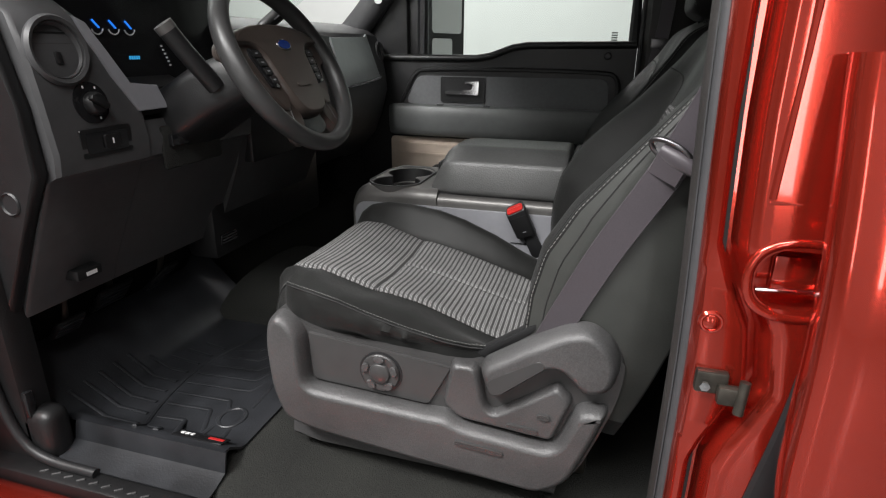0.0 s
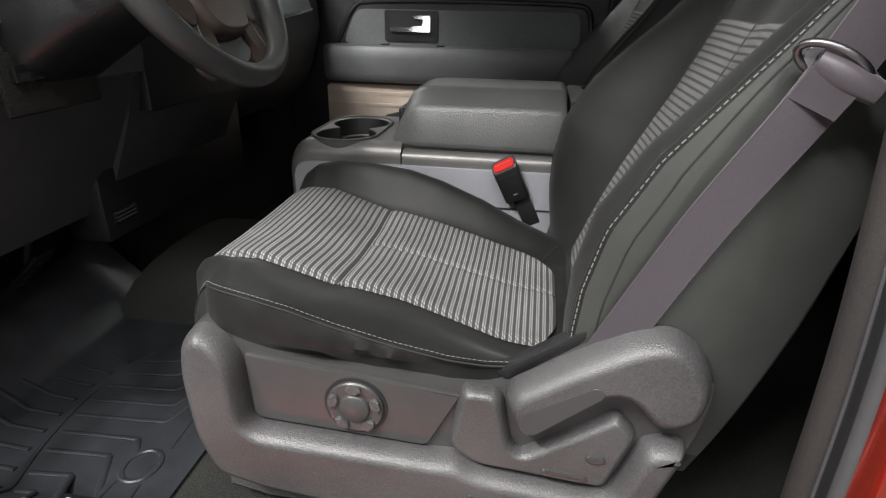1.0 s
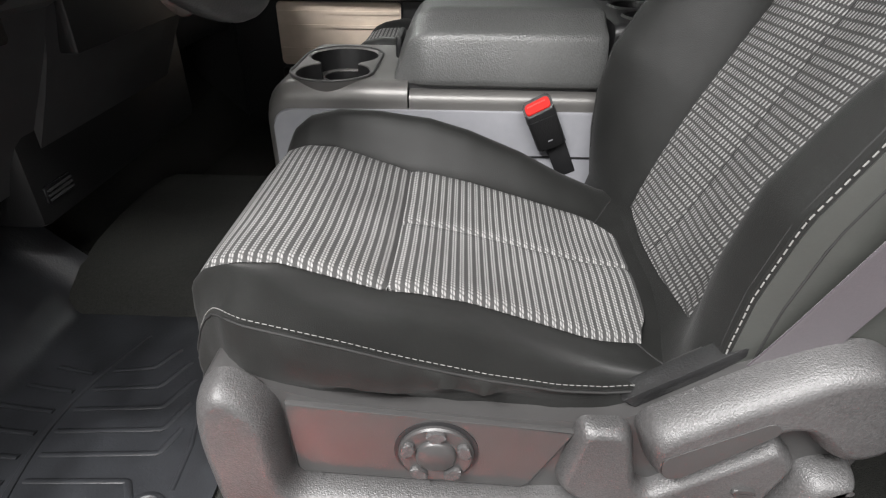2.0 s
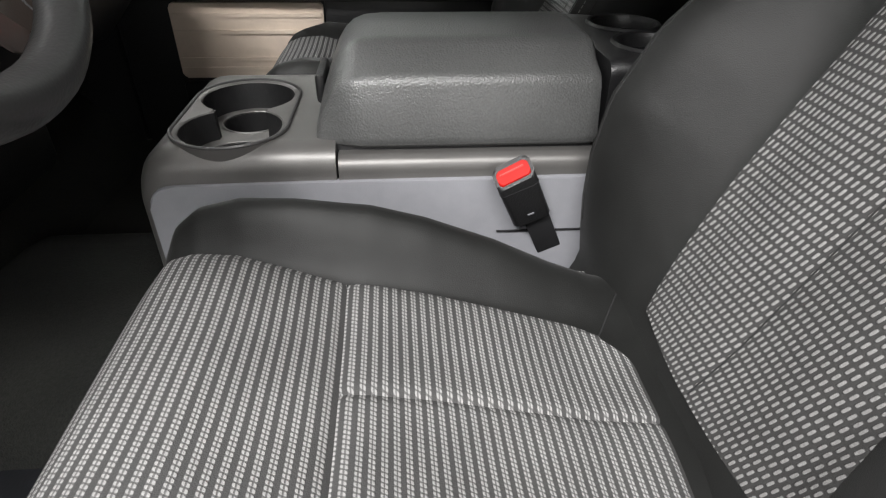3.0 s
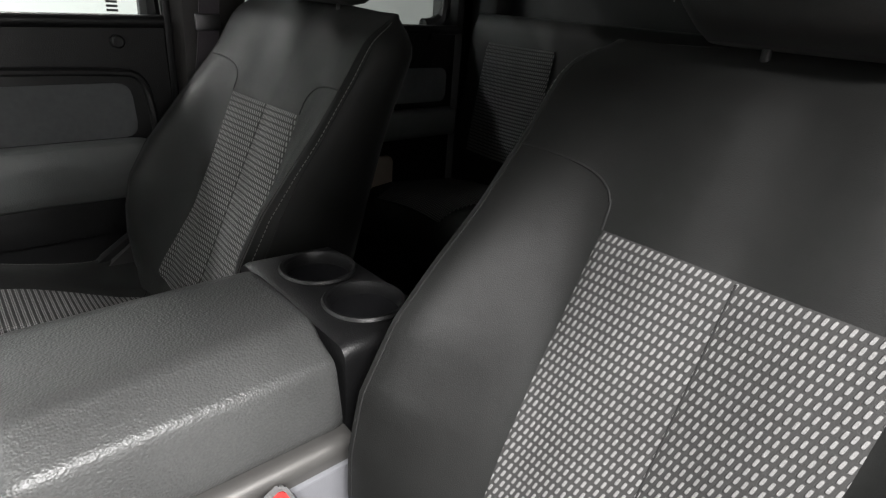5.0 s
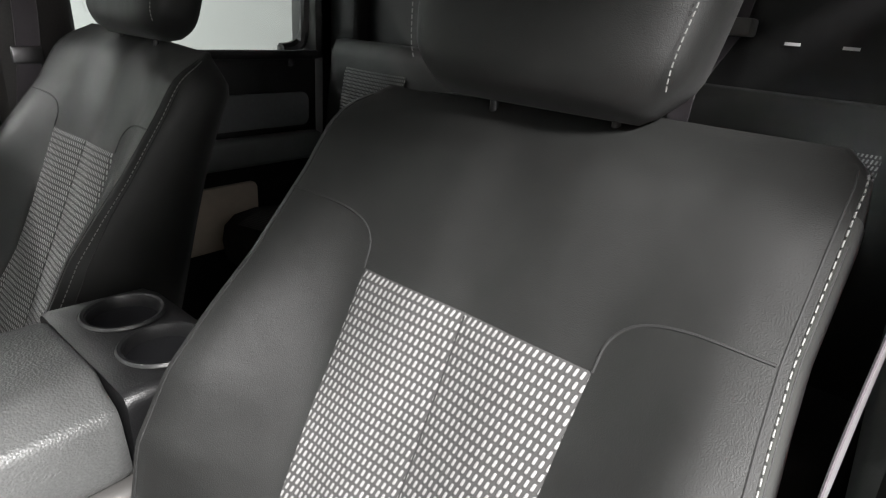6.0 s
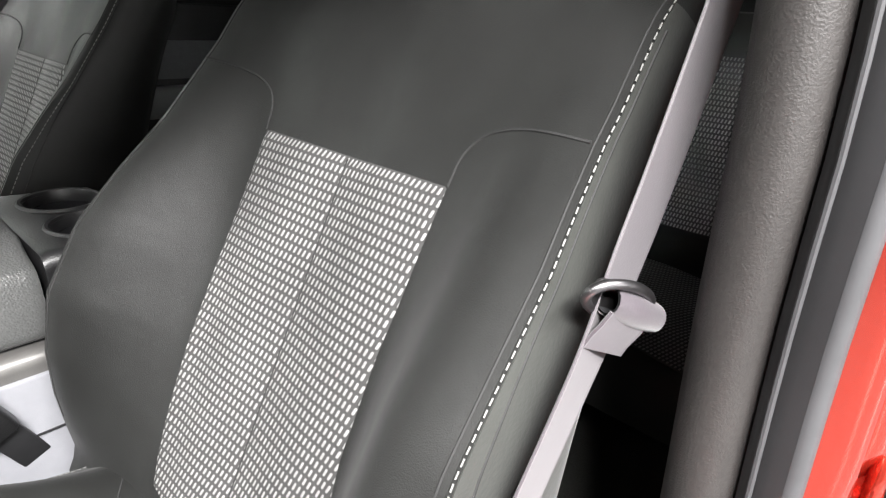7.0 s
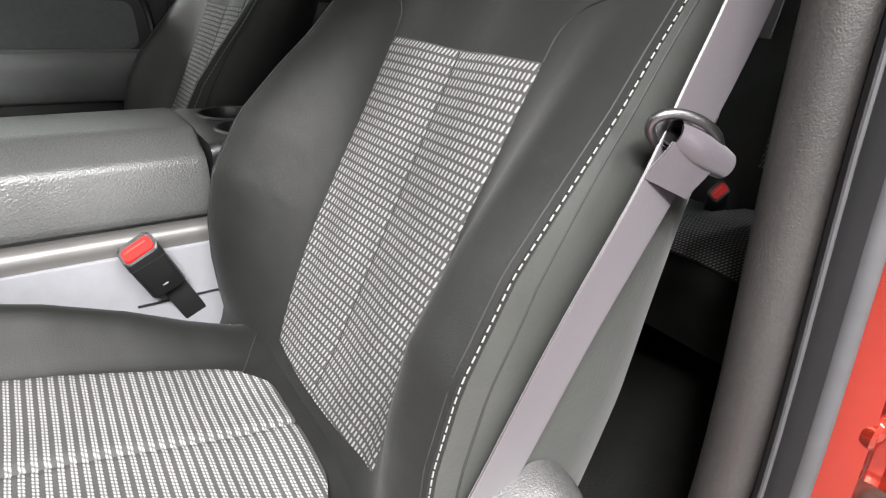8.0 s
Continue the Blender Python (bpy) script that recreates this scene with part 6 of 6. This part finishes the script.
def sill():
    th = thing("door_sill", (-0.1, -0.47, 0.0), "black ribbed plastic scuff plate on the red door sill", "door sill")
    part("scuff_plate", box(-1.05, 0.56, -0.500, -0.452, -0.03, 0.006, 0.006), M_BLACK, th)
    for k in range(24):
        x = -0.56 + 0.03 * k
        part("scuff_rib", turned(box(-0.008, 0.008, -0.0022, 0.0022, 0.0, 0.003, 0.001), Matrix.Translation((x, -0.482, 0.0055)) @ Euler((0, 0, radians(35))).to_matrix().to_4x4()), M_TRIM, th)
    part("painted_rocker", box(-1.10, 0.66, -0.58, -0.497, -0.40, -0.012, 0.02, 3), M_RED, th, "metallic red painted rocker panel")
    return th


sill()


def front_jamb():
    th = thing("kick_panel", (-0.62, -0.43, 0.1), "black plastic kick panel beside the front of the doorway", "kick panel")
    part("kick_trim", loft([[Vector((x, y, z)) for x, y in ((-0.80, -0.46), (-0.605, -0.46), (-0.598, -0.445), (-0.604, -0.405), (-0.66, -0.395), (-0.80, -0.395))] for z in (0.0, 0.1, 0.3, 0.585)]), M_BLACK, th)
    part("door_seal", tube(curve_pts([(-0.63, -0.468, 0.90), (-0.66, -0.468, 0.62), (-0.665, -0.468, 0.35), (-0.650, -0.468, 0.15), (-0.615, -0.468, 0.05), (-0.555, -0.466, 0.018), (-0.45, -0.464, 0.012)], 40), 0.010, 10), M_SEALDARK, th, "black rubber door seal")
    part("dash_end_cap", prism([(-0.95, 0.58), (-0.95, 0.88), (-0.60, 0.89), (-0.50, 0.85), (-0.47, 0.70), (-0.46, 0.59), (-0.52, 0.49), (-0.60, 0.32), (-0.95, 0.30)], 0.413, 0.44, XZ, 0.008), M_BLACK, th)
    part("cap_hole", lathe([(0.001, 0.0), (0.017, 0.0), (0.019, 0.003), (0.021, 0.0005), (0.021, -0.002)], Matrix.Translation((-0.530, -0.4405, 0.539)) @ XZ, 24), M_SEALDARK, th)
    part("sill_end_cover", box(-0.635, -0.555, -0.460, -0.400, 0.0, 0.115, 0.024, 4), M_BLACK, th, "rounded black plastic sill end")
    part("kick_clip", box(-0.625, -0.594, -0.458, -0.44, 0.10, 0.16, 0.004), M_BLACK_GLOSS, th)
    part("hinge_pillar", box(-1.10, -0.70, -0.62, -0.45, -0.10, 0.90, 0.02), M_RED, th, "red painted hinge pillar")
    return th


front_jamb()


# ---- rear bench ----
def bench():
    th = thing("rear_bench_seat", (1.2, 0.43, 0.1), "dark cloth rear bench seat with woven inserts", "rear seat")
    rings = []
    for y in np.linspace(-0.36, 1.20, 40):
        wav = 0.012 * math.cos((y - 0.43) / 0.26 * math.pi)
        rings.append([Vector((x, y, z)) for x, z in ((0.995, 0.22), (0.985, 0.30 + wav), (0.995, 0.345 + wav), (1.03, 0.372 + wav), (1.10, 0.380 + wav), (1.25, 0.365 + wav), (1.40, 0.34), (1.42, 0.22))])
    cu = part("bench_cushion", loft(rings), M_CLOTH, th, sharp=60)
    rings = []
    for y in np.linspace(-0.36, 1.20, 40):
        wav = 0.012 * math.cos((y - 0.43) / 0.26 * math.pi)
        rings.append([Vector((x, y, z)) for x, z in ((1.36, 0.33), (1.345 - wav, 0.45), (1.375 - wav, 0.65), (1.405, 0.82), (1.425, 0.865), (1.455, 0.87), (1.49, 0.85), (1.49, 0.33))])
    ba = part("bench_back", loft(rings), M_CLOTH, th, sharp=60)
    for y0, y1 in ((-0.27, 0.0), (0.86, 1.13)):
        rows, uvs = [], []
        for i in range(19):
            f = i / 18
            x, z = np.interp(f, [0, 0.25, 0.5, 1], [1.0, 1.05, 1.12, 1.33]), np.interp(f, [0, 0.25, 0.5, 1], [0.352, 0.377, 0.382, 0.358])
            rows.append([(x, y0 + (y1 - y0) * j / 10, z + 0.012 * math.cos((y0 + (y1 - y0) * j / 10 - 0.43) / 0.26 * math.pi) + 0.004) for j in range(11)])
            uvs.append([((y1 - y0) * j / 10, 0.37 * f) for j in range(11)])
        part("cushion_insert", sheet(rows, 0.005, uvs), M_WEAVE, cu, "grey cloth woven with rows of pale dashes")
        rows, uvs = [], []
        for i in range(19):
            f = i / 18
            z = 0.46 + 0.33 * f
            x = np.interp(z, [0.33, 0.45, 0.65, 0.82], [1.36, 1.345, 1.375, 1.405])
            rows.append([(x - 0.012 * math.cos((y0 + (y1 - y0) * j / 10 - 0.43) / 0.26 * math.pi) - 0.005, y0 + (y1 - y0) * j / 10, z) for j in range(11)])
            uvs.append([((y1 - y0) * j / 10, 0.34 * f) for j in range(11)])
        part("back_insert", sheet([r[::-1] for r in rows], 0.004, [u[::-1] for u in uvs]), M_WEAVE, ba, "grey cloth woven with rows of pale dashes")
    return th


bench()
buckle(1.285, 0.040, 0.405)
rb = thing("rear_seat_belt", (1.40, 0.07, 0.86), "tan-grey rear belt strap over the bench back", "seat belt")
part("belt_webbing", ribbon([Vector(p) for p in ((1.385, 0.090, 0.70), (1.40, 0.085, 0.85), (1.44, 0.070, 0.905), (1.50, 0.05, 0.97), (1.52, 0.045, 1.05))], [Vector((0.2, 1, 0))] * 5, 0.047, 0.002), M_BELT, rb)
part("belt_guide", box(1.47, 1.53, 0.01, 0.085, 0.965, 1.0, 0.006), M_CONSOLE, rb)


# ---- cab shell that closes the place ----
def shell():
    th = thing("cab_shell", (0.5, 0.43, 1.2), "truck cab roof with a light grey headliner and black pillars", "truck cab")
    part("headliner", box(-0.42, 1.62, -0.36, 1.26, 1.27, 1.29), M_LINER, th, "light grey cloth headliner")
    part("roof_skin", box(-0.50, 1.68, -0.44, 1.34, 1.30, 1.33, 0.01), M_RED, th)
    part("rear_panel", box(1.53, 1.58, -0.46, 1.34, -0.1, 1.30), M_BLACK, th, "black rear cab trim")
    for y in (-0.46, 1.16):
        part("rear_corner_trim", box(1.46, 1.58, y, y + 0.18, 0.5, 1.30, 0.02), M_BLACK, th)
    for k in range(2):
        part("anchor_label", box(1.524, 1.528, -0.075 - 0.10 * k, -0.047 - 0.10 * k, 0.955, 0.961), M_WHITE, th)
    for y in (-0.43, 1.27):
        s = 1 if y > 0 else -1
        part("windshield_pillar", tube(curve_pts([(-0.80, y, 0.74), (-0.72, y - 0.005 * s, 0.80), (-0.62, y - 0.012 * s, 0.895), (-0.535, y - 0.022 * s, 0.985), (-0.40, y - 0.035 * s, 1.14), (-0.30, y - 0.045 * s, 1.27)], 16), 0.055, 16), M_DASH, th, "charcoal windshield pillar trim")
    part("pillar_tweeter", lathe([(0.001, 0.0), (0.016, 0.0), (0.016, 0.004), (0.001, 0.006)], Matrix.Translation((-0.512, 1.184, 0.972)) @ Euler((radians(75), 0, radians(25))).to_matrix().to_4x4(), 20), M_WHITE, th)
    g = part("windshield", loft([[Vector((-1.06, -0.40, 0.86)), Vector((-1.06, 1.26, 0.86)), Vector((-1.055, 1.26, 0.862)), Vector((-1.055, -0.40, 0.862))], [Vector((-0.44, -0.36, 1.28)), Vector((-0.44, 1.22, 1.28)), Vector((-0.435, 1.22, 1.282)), Vector((-0.435, -0.36, 1.282))]]), M_GLASS, th, "clear windshield")
    g.visible_shadow = False
    for y in (-0.47, 1.27):
        part("rear_quarter_trim", box(1.425, 1.585, y, y + 0.13, -0.1, 1.30), M_BLACK, th)
    part("firewall_side", box(-1.10, -0.64, 1.255, 1.36, -0.1, 0.80), M_BLACK, th)
    part("cowl", box(-1.10, -0.94, -0.46, 1.34, -0.1, 0.86), M_BLACK, th)
    return th


shell()
